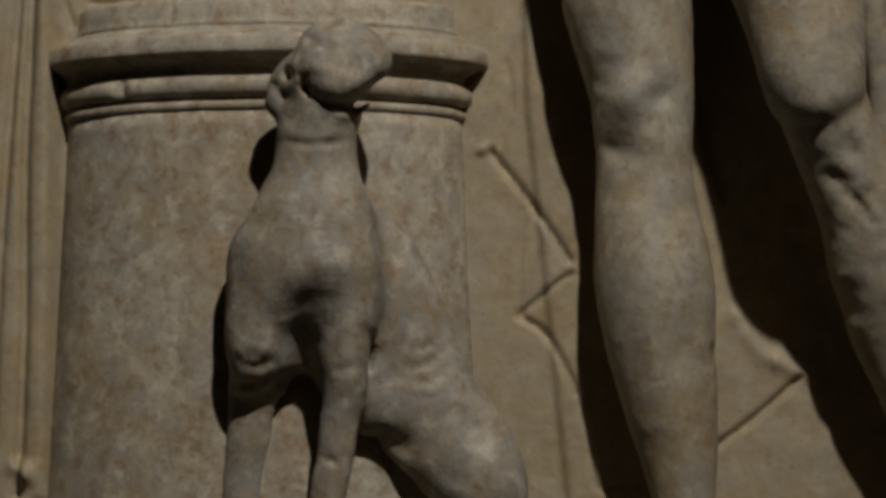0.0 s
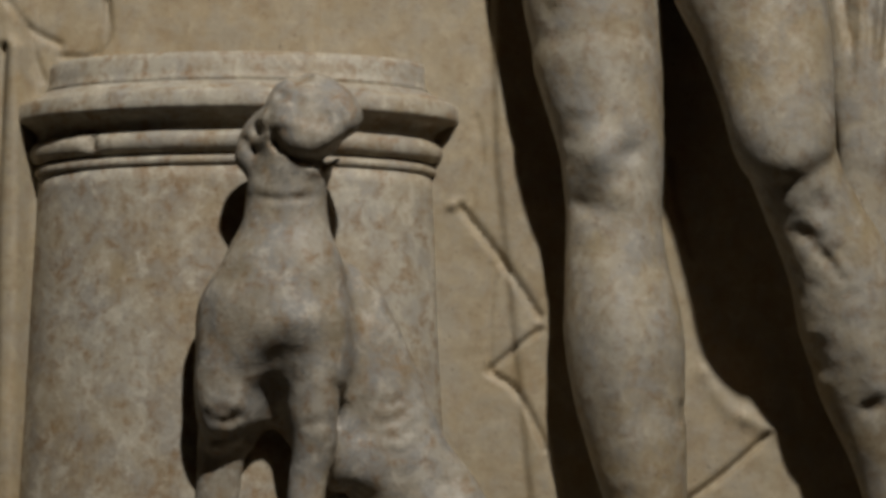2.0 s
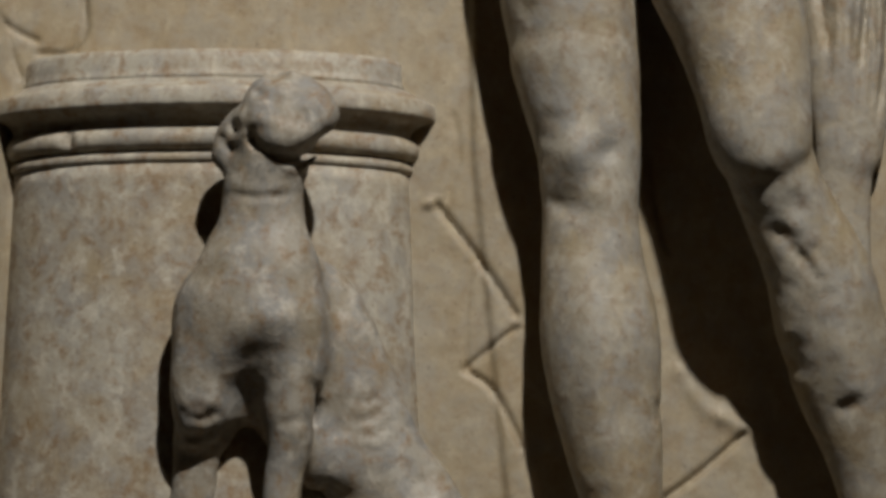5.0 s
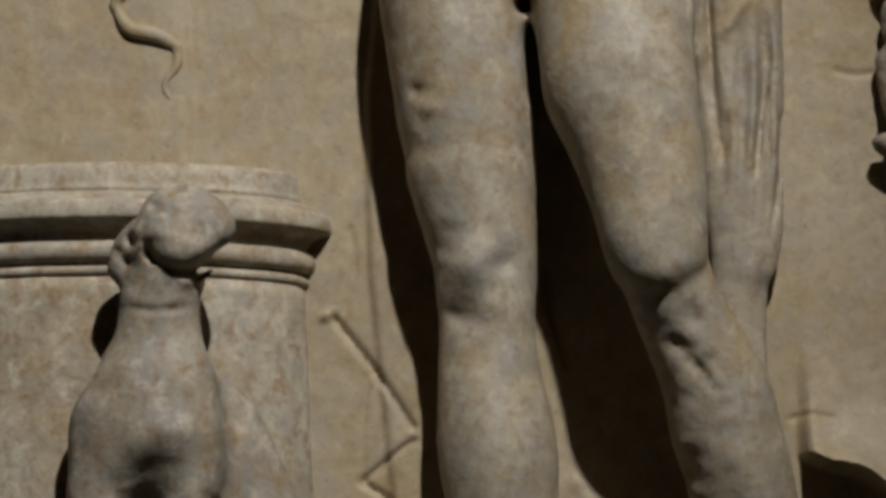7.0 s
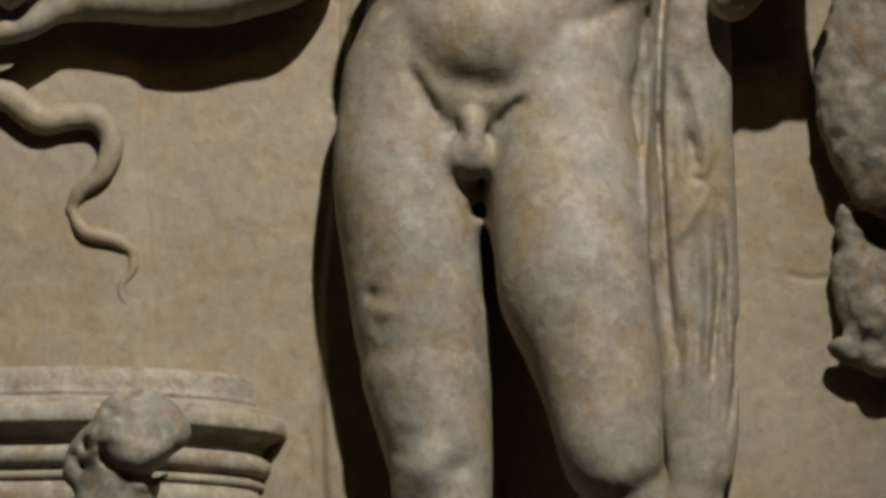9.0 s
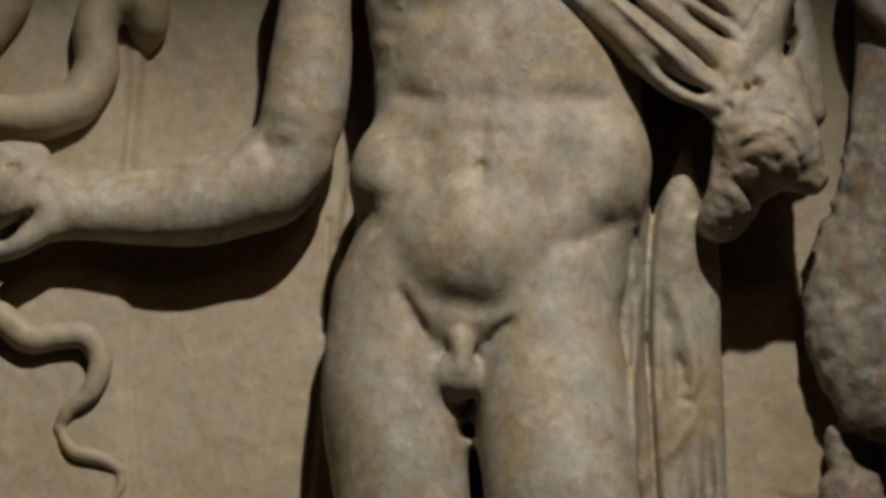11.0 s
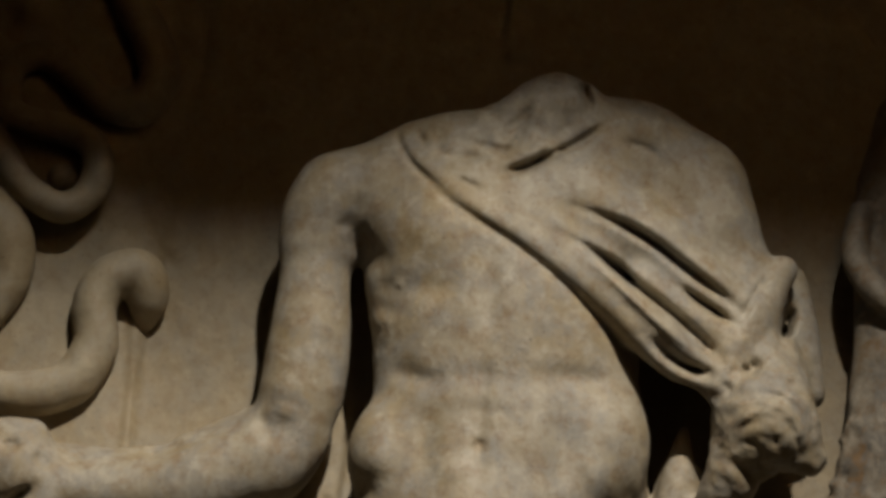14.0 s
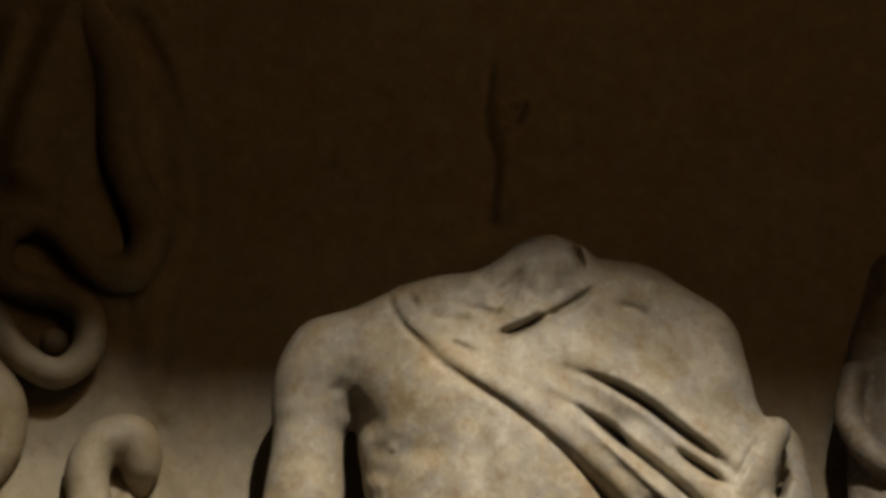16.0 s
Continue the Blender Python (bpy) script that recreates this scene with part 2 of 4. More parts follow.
slab("wall_east", (8, -9.4, 0), (8.4, 0.6, 8.6), OCHRE, "ochre plastered gallery side wall", "wall")
# not a known part of the hall: added to block the spotlight higher up
slab("light_baffle", (-8, -2.95, BAFFLE_Z), (8, -2.75, 8.6), STONE, "unseen baffle added between lamp and relief to shade its top", "beam")
slab("ledge", (-1.3, -0.42, 1.75), (1.0, 0.14, 1.95), STONE, "stone ledge carrying the carved relief", "ledge")


# ---- the relief panel: a carved sheet ----
def line_distance(X, Z, pts):
    p = spline([(a, b) for a, b in pts], 5)
    best = np.full(X.shape, 9.0)
    for a, b in zip(p[:-1], p[1:]):
        v = b - a
        t = np.clip(((X - a[0]) * v[0] + (Z - a[1]) * v[1]) / (v @ v + 1e-12), 0, 1)
        best = np.minimum(best, np.hypot(X - a[0] - t * v[0], Z - a[1] - t * v[1]))
    return best


def soft(v, a, b):
    t = np.clip((v - a) / (b - a), 0, 1)
    return t * t * (3 - 2 * t)


def relief_panel():
    step = 0.0042
    xs, zs = np.arange(-1.25, 0.95, step), np.arange(1.94, 4.75, step)
    X, Z = np.meshgrid(xs, zs, indexing="ij")
    P = np.stack([0.83 * X.ravel() + 0.56 * Z.ravel(), 0.3 * X.ravel(), 0.83 * Z.ravel() - 0.56 * X.ravel()], 1)
    D = 0.004 * value_noise(P, 6, 11) + 0.0010 * value_noise(P, 22, 12) + 0.0003 * value_noise(P, 70, 13)
    D = D.reshape(X.shape)
    # the tree trunk on which the snakes lie: low below, rounder above
    edge = np.interp(Z, [2.7, 2.95, 3.15, 3.3, 3.55, 3.75, 3.9, 4.1, 4.5],
                     [-0.47, -0.462, -0.478, -0.476, -0.475, -0.44, -0.42, -0.385, -0.38])
    lift = np.interp(Z, [2.6, 2.9, 3.3, 3.7, 3.9, 4.4], [0.0, 0.008, 0.010, 0.018, 0.035, 0.045])
    D += lift * np.sqrt(np.clip((edge - X) / np.interp(Z, [3.3, 3.9], [0.02, 0.09]), 0, 1))
    # flat cloak edge behind the legs
    cl = np.interp(Z, [2.15, 2.45, 2.7, 2.95, 3.2, 3.35, 3.5], [-0.16, -0.19, -0.215, -0.222, -0.20, -0.185, -0.165])
    D += 0.009 * soft(X, cl - 0.006, cl + 0.006) * soft(X, 0.45, 0.1) * soft(Z, 3.65, 3.5)
    for pts, w, depth in CRACKS:
        D -= depth * np.exp(-(line_distance(X, Z, pts) / w) ** 2)
    for pts, w, height in RIDGES:
        D += height * np.exp(-(line_distance(X, Z, pts) / w) ** 2)
    # the broken ledge: proud at its lower edge, dying away above
    (x0, z0), (x1, z1) = LEDGE_BREAK
    low = z0 + (X - x0) * (z1 - z0) / (x1 - x0) + 0.010 * value_noise(P, 24, 15).reshape(X.shape)
    D += 0.085 * soft(Z, low - 0.003, low + 0.004) * np.exp(-np.clip(Z - low, 0, 1) / 0.05) * soft(X, x0 - 0.008, x0 + 0.012)
    # the raised bank by the altar's outer side
    D += 0.03 * soft(X, -0.855, -0.90) * soft(Z, 3.2, 3.0)
    nx, nz = X.shape
    front = np.stack([X, -D, Z], 2).reshape(-1, 3)
    back = front.copy()
    back[:, 1] = 0.139
    i, j = np.meshgrid(np.arange(nx - 1), np.arange(nz - 1), indexing="ij")
    a = (i * nz + j).ravel()
    quads = [np.stack([a, a + nz, a + nz + 1, a + 1], 1)]
    rim = np.concatenate([np.arange(nx) * nz, (nx - 1) * nz + np.arange(1, nz), np.arange(nx - 2, -1, -1) * nz + nz - 1, np.arange(nz - 2, 0, -1)])
    base = len(front)
    verts = np.vstack([front, back[rim]])
    k = np.arange(len(rim))
    k2 = (k + 1) % len(rim)
    quads.append(np.stack([rim[k2], rim[k], base + k, base + k2], 1))
    me = raw_mesh("relief_panel", verts, np.concatenate(quads))
    return thing("relief_panel", me, PANEL_MARBLE, "weathered cream marble relief panel with cracks and repairs", "relief panel", "structure")


LEDGE_BREAK = ((0.380, 2.436), (0.489, 2.400))
CRACKS = [
    ([(0.053, 4.332), (0.047, 4.285), (0.043, 4.243), (0.055, 4.199)], 0.007, 0.007),
    ([(0.084, 4.313), (0.069, 4.283)], 0.006, 0.008),
    ([(0.089, 4.266), (0.075, 4.243)], 0.005, 0.01),
    ([(0.061, 4.164), (0.054, 4.123)], 0.005, 0.006),
    ([(0.366, 2.496), (0.386, 2.499), (0.421, 2.494)], 0.004, 0.004),
    ([(-0.268, 2.643), (-0.218, 2.578), (-0.183, 2.526), (-0.157, 2.485)], 0.0045, 0.010),
    ([(-0.156, 2.466), (-0.191, 2.440), (-0.226, 2.411)], 0.004, 0.008),
    ([(-0.219, 2.558), (-0.226, 2.487), (-0.226, 2.416)], 0.004, 0.003),
    ([(-0.222, 2.407), (-0.191, 2.385), (-0.168, 2.345), (-0.148, 2.302)], 0.004, 0.008),
    ([(-0.148, 2.298), (-0.130, 2.236), (-0.121, 2.173), (-0.088, 2.175)], 0.004, 0.004),
]
CRACKS += [
    ([(0.036, 2.223), (0.098, 2.269), (0.157, 2.321)], 0.0045, 0.009),
    ([(-0.244, 2.766), (-0.237, 2.709), (-0.253, 2.646)], 0.004, 0.003),
    ([(0.026, 2.699), (0.034, 2.635), (0.055, 2.572)], 0.005, 0.010),
    ([(-0.198, 3.393), (-0.201, 3.318), (-0.208, 3.251)], 0.004, 0.005),
    ([(-0.185, 3.360), (-0.191, 3.293), (-0.203, 3.226)], 0.004, 0.005),
    ([(0.342, 3.046), (0.327, 2.851), (0.314, 2.674)], 0.006, 0.004),
    ([(0.438, 2.990), (0.461, 2.984), (0.489, 2.986)], 0.004, 0.003),
    ([(-0.760, 2.956), (-0.764, 2.907), (-0.777, 2.858)], 0.004, 0.006),
    ([(-0.764, 2.935), (-0.759, 2.891), (-0.778, 2.856), (-0.823, 2.853)], 0.004, 0.007),
    ([(-0.871, 2.896), (-0.863, 2.855), (-0.849, 2.819)], 0.004, 0.006),
]
CRACKS += [
    ([(-0.899, 2.929), (-0.867, 2.892), (-0.827, 2.871)], 0.004, 0.006),
    ([(-0.921, 2.861), (-0.934, 2.660), (-0.944, 2.461), (-0.951, 2.225)], 0.006, 0.012),
    ([(-0.903, 2.861), (-0.910, 2.620), (-0.908, 2.382), (-0.914, 2.162)], 0.006, 0.014),
    ([(0.060, 4.324), (0.048, 4.258), (0.060, 4.174)], 0.006, 0.003),
    ([(0.103, 4.268), (0.090, 4.240)], 0.005, 0.008),
    ([(-0.456, 3.995), (-0.463, 3.905), (-0.469, 3.833), (-0.449, 3.785), (-0.429, 3.755)], 0.010, 0.005),
    ([(-0.478, 4.383), (-0.423, 4.252), (-0.402, 4.095), (-0.432, 3.995)], 0.02, 0.018),
]
RIDGES = [
    ([(0.063, 4.323), (0.059, 4.276), (0.062, 4.229)], 0.008, 0.01),
    ([(0.073, 4.206), (0.071, 4.146), (0.064, 4.086)], 0.008, 0.008),
    ([(0.101, 4.281)], 0.008, 0.008),
    ([(-0.279, 2.641), (-0.269, 2.644)], 0.006, 0.008),
    ([(0.069, 2.406), (0.099, 2.359), (0.122, 2.343)], 0.012, 0.004),
    ([(0.126, 2.343), (0.157, 2.326), (0.180, 2.321)], 0.010, 0.004),
    ([(-0.912, 2.197), (-0.904, 2.186)], 0.012, 0.016),
    ([(-0.883, 2.860), (-0.879, 2.540), (-0.880, 2.162)], 0.012, 0.012),
    ([(0.069, 4.258), (0.081, 4.202), (0.077, 4.092)], 0.014, 0.008),
    ([(-0.475, 3.659), (-0.475, 3.573), (-0.483, 3.457)], 0.011, 0.008),
    ([(-0.581, 4.401), (-0.608, 4.325), (-0.639, 4.240), (-0.647, 4.139)], 0.030, 0.030),
    ([(-0.657, 4.381), (-0.679, 4.287), (-0.700, 4.193)], 0.016, 0.022),
]
relief_panel()


# ---- the round altar ----
ALTAR_PARTS = [
    ("shaft", [(0.034, 1.95), (0.028, 2.05), (0.018, 2.25), (0.008, 2.45), (0.001, 2.62), (0.0, 2.66), (0.001, 2.683), (-0.02, 2.684)]),
    ("fillet", [(-0.02, 2.6805), (0.003, 2.681), (0.0055, 2.684), (0.0065, 2.688), (0.005, 2.692), (0.001, 2.694), (0.0, 2.699), (-0.02, 2.6995)]),
    ("torus_moulding", [(-0.02, 2.6985), (0.005, 2.699), (0.011, 2.703), (0.0145, 2.709), (0.015, 2.716), (0.013, 2.722), (0.008, 2.727), (0.002, 2.730), (-0.02, 2.731)]),
    ("cap_slab", [(-0.02, 2.7295), (0.003, 2.730), (0.004, 2.737), (0.008, 2.743), (0.017, 2.749), (0.030, 2.753), (0.035, 2.756), (0.036, 2.760), (0.035, 2.776), (0.032, 2.781),
                  (0.020, 2.787), (0.006, 2.793), (-0.004, 2.800), (-0.05, 2.801)]),
    ("cap_block", [(-0.05, 2.7995), (-0.006, 2.800), (-0.011, 2.808), (-0.012, 2.816), (-0.012, 2.834), (-0.016, 2.842), (-0.10, 2.843), (-0.277, 2.843)]),
]


def altar():
    whole = tagged(new("altar"), "round marble altar with moulded rim and brown stains", "altar")
    whole.location = (-0.580, 0, 1.95)
    seg = 110
    for name, prof in ALTAR_PARTS:
        verts, quads = [], []
        for out, z in prof:
            for s in range(seg + 1):
                a = math.pi * s / seg
                chip = max(0, noise.noise((s * 0.22, z * 18, 5)) - 0.32) * 0.03 if out > 0.012 and z > 2.69 else 0
                wob = 0.0022 * noise.noise((s * 0.09, z * 7, 3)) + 0.0006 * noise.noise((s * 0.3, z * 25, 8)) - chip
                r = max(0.277 + out + wob, 0.001)
                d = max(0.118 + out * 0.9 + wob, 0.001)
                verts.append((-r * math.cos(a), 0.012 - d * math.sin(a), z - 1.95 + 0.0006 * noise.noise((s * 0.2, z, 9))))
        w = seg + 1
        for r in range(len(prof) - 1):
            for s in range(seg):
                quads.append((r * w + s, r * w + s + 1, (r + 1) * w + s + 1, (r + 1) * w + s))
        me = raw_mesh(name, np.array(verts), np.array(quads))
        me.materials.append(ALTAR_MARBLE)
        new(name, me).parent = whole
    return whole


altar()


# ---- the headless figure in a cloak ----
def figure():
    c = Clay((-0.78, -0.34, 1.93), (0.62, 0.01, 4.12), 0.0038)
    # trunk
    c.blob((0.025, -0.120, 3.284), (0.190, 0.105, 0.13), 0.05)
    c.blob((0.041, -0.125, 3.373), (0.186, 0.100, 0.16), 0.05)
    c.blob((0.057, -0.125, 3.515), (0.188, 0.105, 0.20), 0.05)
    c.blob((0.052, -0.125, 3.676), (0.196, 0.120, 0.19), 0.05)
    c.blob((0.064, -0.120, 3.784), (0.235, 0.112, 0.14), 0.05)
    c.blob((0.081, -0.115, 3.869), (0.20, 0.080, 0.070), 0.05, 8)
    c.blob((-0.120, -0.130, 3.421), (0.041, 0.065, 0.055), 0.045)
    c.blob((0.189, -0.140, 3.427), (0.065, 0.07, 0.085), 0.04)
    # standing leg
    c.chain([(-0.102, -0.110, 3.237, 0.090), (-0.105, -0.105, 3.116, 0.099), (-0.095, -0.100, 3.036, 0.102), (-0.087, -0.100, 2.956, 0.097), (-0.080, -0.100, 2.876, 0.092), (-0.070, -0.100, 2.797, 0.084), (-0.077, -0.100, 2.830, 0.090),
             (-0.067, -0.102, 2.767, 0.080), (-0.057, -0.102, 2.704, 0.072), (-0.055, -0.100, 2.649, 0.068), (-0.054, -0.098, 2.595, 0.066), (-0.050, -0.095, 2.525, 0.072), (-0.042, -0.093, 2.448, 0.081), (-0.035, -0.090, 2.371, 0.076),
             (-0.023, -0.088, 2.294, 0.066), (-0.011, -0.085, 2.218, 0.054), (-0.003, -0.085, 2.149, 0.043), (0.003, -0.085, 2.058, 0.035), (0.005, -0.085, 1.974, 0.035)], 0.92, 0.03, steps=6)
    # bent leg
    c.chain([(0.104, -0.130, 3.232, 0.098), (0.115, -0.140, 3.108, 0.107), (0.118, -0.155, 3.024, 0.108), (0.124, -0.170, 2.941, 0.106), (0.145, -0.180, 2.860, 0.093), (0.161, -0.190, 2.780, 0.081), (0.171, -0.200, 2.700, 0.070),
             (0.180, -0.185, 2.678, 0.062), (0.197, -0.172, 2.633, 0.060), (0.222, -0.152, 2.583, 0.063), (0.252, -0.130, 2.524, 0.071), (0.270, -0.115, 2.449, 0.075), (0.293, -0.100, 2.374, 0.071), (0.315, -0.093, 2.299, 0.058), (0.327, -0.088, 2.238, 0.049),
             (0.335, -0.086, 2.149, 0.039), (0.336, -0.086, 2.012, 0.036)], 0.92, 0.03, steps=6)
    for p in ((0.005, -0.110, 1.958), (0.338, -0.080, 1.990)):
        c.blob((p[0], p[1] - 0.03, 1.975), (0.045, 0.10, 0.035), 0.03)
    # shoulders and neck stump
    c.chain([(-0.017, -0.120, 3.853, 0.057), (-0.106, -0.125, 3.829, 0.060), (-0.171, -0.120, 3.792, 0.062)], 0.9, 0.05)
    c.chain([(0.146, -0.120, 3.872, 0.073), (0.244, -0.125, 3.883, 0.070), (0.304, -0.120, 3.835, 0.070), (0.332, -0.125, 3.766, 0.066)], 0.9, 0.05)
    c.blob((0.127, -0.165, 3.923), (0.066, 0.055, 0.045), 0.03, 10)
    c.chain([(-0.066, -0.145, 3.887, 0.021), (0.007, -0.165, 3.888, 0.026), (0.063, -0.175, 3.908, 0.024), (0.119, -0.175, 3.958, 0.018), (0.155, -0.170, 3.948, 0.016)], 0.9, 0.03)
    # arm hanging and bent to the snake
    c.chain([(-0.190, -0.115, 3.813, 0.058), (-0.208, -0.115, 3.782, 0.055), (-0.217, -0.115, 3.739, 0.050)], 0.95, 0.04)
    c.chain([(-0.213, -0.115, 3.765, 0.050), (-0.216, -0.110, 3.681, 0.052), (-0.222, -0.100, 3.599, 0.059), (-0.232, -0.088, 3.527, 0.061), (-0.243, -0.080, 3.479, 0.056)], 0.9, 0.01)
    c.chain([(-0.256, -0.072, 3.452, 0.054), (-0.308, -0.070, 3.419, 0.062), (-0.379, -0.068, 3.395, 0.058), (-0.459, -0.064, 3.384, 0.044), (-0.539, -0.060, 3.385, 0.038), (-0.587, -0.060, 3.384, 0.038)], 0.85, 0.03)
    c.chain([(-0.298, -0.020, 3.473, 0.050), (-0.382, -0.020, 3.438, 0.048), (-0.478, -0.020, 3.421, 0.039), (-0.575, -0.020, 3.429, 0.039)], 0.9, 0.04)
    c.blob((-0.272, -0.072, 3.426), (0.052, 0.05, 0.055), 0.03)
    c.blob((-0.636, -0.060, 3.416), (0.062, 0.045, 0.058), 0.03)
    c.chain([(-0.593, -0.075, 3.361, 0.021), (-0.632, -0.075, 3.336, 0.019), (-0.671, -0.070, 3.325, 0.016)], 1, 0.012)
    c.chain([(-0.613, -0.065, 3.465, 0.022), (-0.661, -0.065, 3.469, 0.021), (-0.700, -0.065, 3.448, 0.018)], 1, 0.015)
    # covered arm and broken stump
    c.chain([(0.337, -0.120, 3.827, 0.065), (0.363, -0.120, 3.740, 0.061), (0.398, -0.120, 3.654, 0.058), (0.411, -0.125, 3.559, 0.056)], 0.9, 0.04)
    c.chain([(0.415, -0.120, 3.531, 0.064), (0.419, -0.150, 3.483, 0.070), (0.422, -0.175, 3.450, 0.066)], 1.0, 0.03)
    c.chain([(0.398, -0.165, 3.461, 0.055), (0.373, -0.150, 3.391, 0.041), (0.354, -0.130, 3.356, 0.033)], 1.0, 0.02)
    c.chain([(0.444, -0.170, 3.451, 0.044), (0.475, -0.170, 3.406, 0.027)], 1.0, 0.02)
    c.chain([(0.449, -0.140, 3.694, 0.022), (0.410, -0.160, 3.627, 0.026), (0.374, -0.175, 3.562, 0.027), (0.356, -0.180, 3.506, 0.027)], 0.9, 0.015)
    c.chain([(0.459, -0.080, 3.695, 0.032), (0.473, -0.080, 3.609, 0.034), (0.483, -0.080, 3.532, 0.029)], 0.9, 0.02)
    # cloak across the breast
    c.chain([(-0.066, -0.160, 3.855, 0.019), (-0.018, -0.200, 3.804, 0.024), (0.061, -0.215, 3.751, 0.027), (0.140, -0.215, 3.696, 0.032), (0.203, -0.210, 3.639, 0.033), (0.258, -0.200, 3.580, 0.035), (0.301, -0.190, 3.538, 0.028),
             (0.345, -0.180, 3.520, 0.021)], 0.8, 0.02)
    c.chain([(0.110, -0.190, 3.809, 0.037), (0.174, -0.195, 3.781, 0.043), (0.261, -0.190, 3.723, 0.043), (0.333, -0.180, 3.659, 0.037), (0.388, -0.170, 3.621, 0.027)], 0.8, 0.03)
    c.chain([(0.253, -0.180, 3.650, 0.040), (0.316, -0.175, 3.602, 0.037), (0.363, -0.170, 3.578, 0.029)], 0.8, 0.02)
    # cloth hanging from the stump
    c.chain([(0.304, -0.070, 3.383, 0.048), (0.289, -0.065, 3.311, 0.067), (0.289, -0.060, 3.213, 0.067), (0.294, -0.050, 3.052, 0.065), (0.299, -0.040, 2.892, 0.061), (0.304, -0.035, 2.734, 0.050), (0.296, -0.030, 2.675, 0.039), (0.302, -0.020, 2.542, 0.031)], 0.5, 0.02)
    c.chain([(0.219, -0.100, 3.391, 0.032), (0.219, -0.090, 3.270, 0.032), (0.226, -0.075, 3.126, 0.030), (0.236, -0.050, 3.003, 0.025)], 0.8, 0.02)
    c.chain([(0.309, -0.090, 3.471, 0.008), (0.303, -0.095, 3.425, 0.019), (0.298, -0.095, 3.375, 0.029), (0.293, -0.085, 3.312, 0.035), (0.289, -0.070, 3.250, 0.032)], 0.8, 0.02)
    c.blob((-0.016, -0.172, 3.115), (0.034, 0.030, 0.034), 0.016)
    c.chain([(-0.010, -0.184, 3.158, 0.015), (-0.010, -0.195, 3.136, 0.012), (-0.012, -0.198, 3.120, 0.009)], 1.0, 0.010)
    c.relax(2)
    # cloth folds
    for pts, w, amount in (
            ([(-0.094, 3.964), (-0.077, 3.923), (-0.015, 3.870), (0.067, 3.815), (0.149, 3.750), (0.214, 3.682), (0.270, 3.617), (0.315, 3.576), (0.355, 3.565)], 0.016, 0.005),
            ([(-0.080, 3.908), (-0.015, 3.846), (0.067, 3.790), (0.149, 3.720), (0.210, 3.647), (0.253, 3.578)], 0.007, -0.008),
            ([(-0.098, 3.968), (-0.094, 3.937), (-0.069, 3.901), (-0.023, 3.864)], 0.006, -0.007),
            ([(0.159, 3.845), (0.221, 3.822), (0.270, 3.792), (0.315, 3.755), (0.359, 3.719), (0.404, 3.682)], 0.0075, -0.022),
            ([(0.138, 3.804), (0.196, 3.769), (0.244, 3.728), (0.293, 3.687), (0.337, 3.647), (0.374, 3.609)], 0.0075, -0.022),
            ([(0.310, 3.722), (0.351, 3.691), (0.395, 3.660)], 0.006, -0.014),
            ([(0.260, 3.647), (0.300, 3.611), (0.332, 3.592), (0.365, 3.585)], 0.009, -0.022),
            ([(0.212, 3.736), (0.268, 3.676), (0.325, 3.624)], 0.008, 0.005),
            ([(0.055, 3.898), (0.093, 3.907), (0.135, 3.931)], 0.008, -0.026)):
        c.stroke(pts, w, amount)
    for pts, w, amount in (
            ([(0.118, 3.920), (0.168, 3.947), (0.210, 3.976)], 0.006, -0.014),
            ([(0.051, 3.906), (0.068, 3.933), (0.089, 3.969)], 0.006, -0.006),
            ([(-0.069, 3.957), (-0.057, 3.941)], 0.006, -0.006),
            ([(-0.053, 3.937), (-0.015, 3.924), (0.043, 3.920)], 0.007, -0.004),
            ([(-0.015, 3.888), (0.026, 3.870)], 0.005, -0.006),
            ([(0.174, 4.042), (0.182, 4.019), (0.187, 3.997)], 0.006, -0.016),
            ([(0.153, 4.037), (0.156, 3.992), (0.139, 3.947)], 0.008, -0.004),
            ([(0.119, 4.046), (0.102, 4.001), (0.110, 3.947)], 0.010, 0.004),
            ([(0.227, 3.947), (0.268, 3.938), (0.284, 3.921)], 0.006, -0.004)):
        c.stroke(pts, w, amount)
    for pts, w, amount in (
            ([(0.222, 3.952), (0.260, 3.974), (0.318, 3.961)], 0.02, 0.004),
            ([(0.192, 3.840), (0.274, 3.809), (0.355, 3.743), (0.404, 3.704)], 0.010, 0.005),
            ([(0.166, 3.778), (0.239, 3.708), (0.312, 3.638), (0.352, 3.604)], 0.008, 0.006),
            ([(0.460, 3.633), (0.476, 3.694)], 0.008, -0.025),
            ([(0.442, 3.742), (0.421, 3.707), (0.399, 3.663)], 0.005, -0.006),
            ([(0.052, 3.957), (0.089, 3.990), (0.115, 4.024)], 0.006, -0.005),
            ([(-0.015, 3.946), (0.035, 3.939), (0.072, 3.924)], 0.006, -0.005),
            ([(-0.048, 3.960), (0.010, 3.964), (0.052, 3.981)], 0.008, 0.004)):
        c.stroke(pts, w, amount)
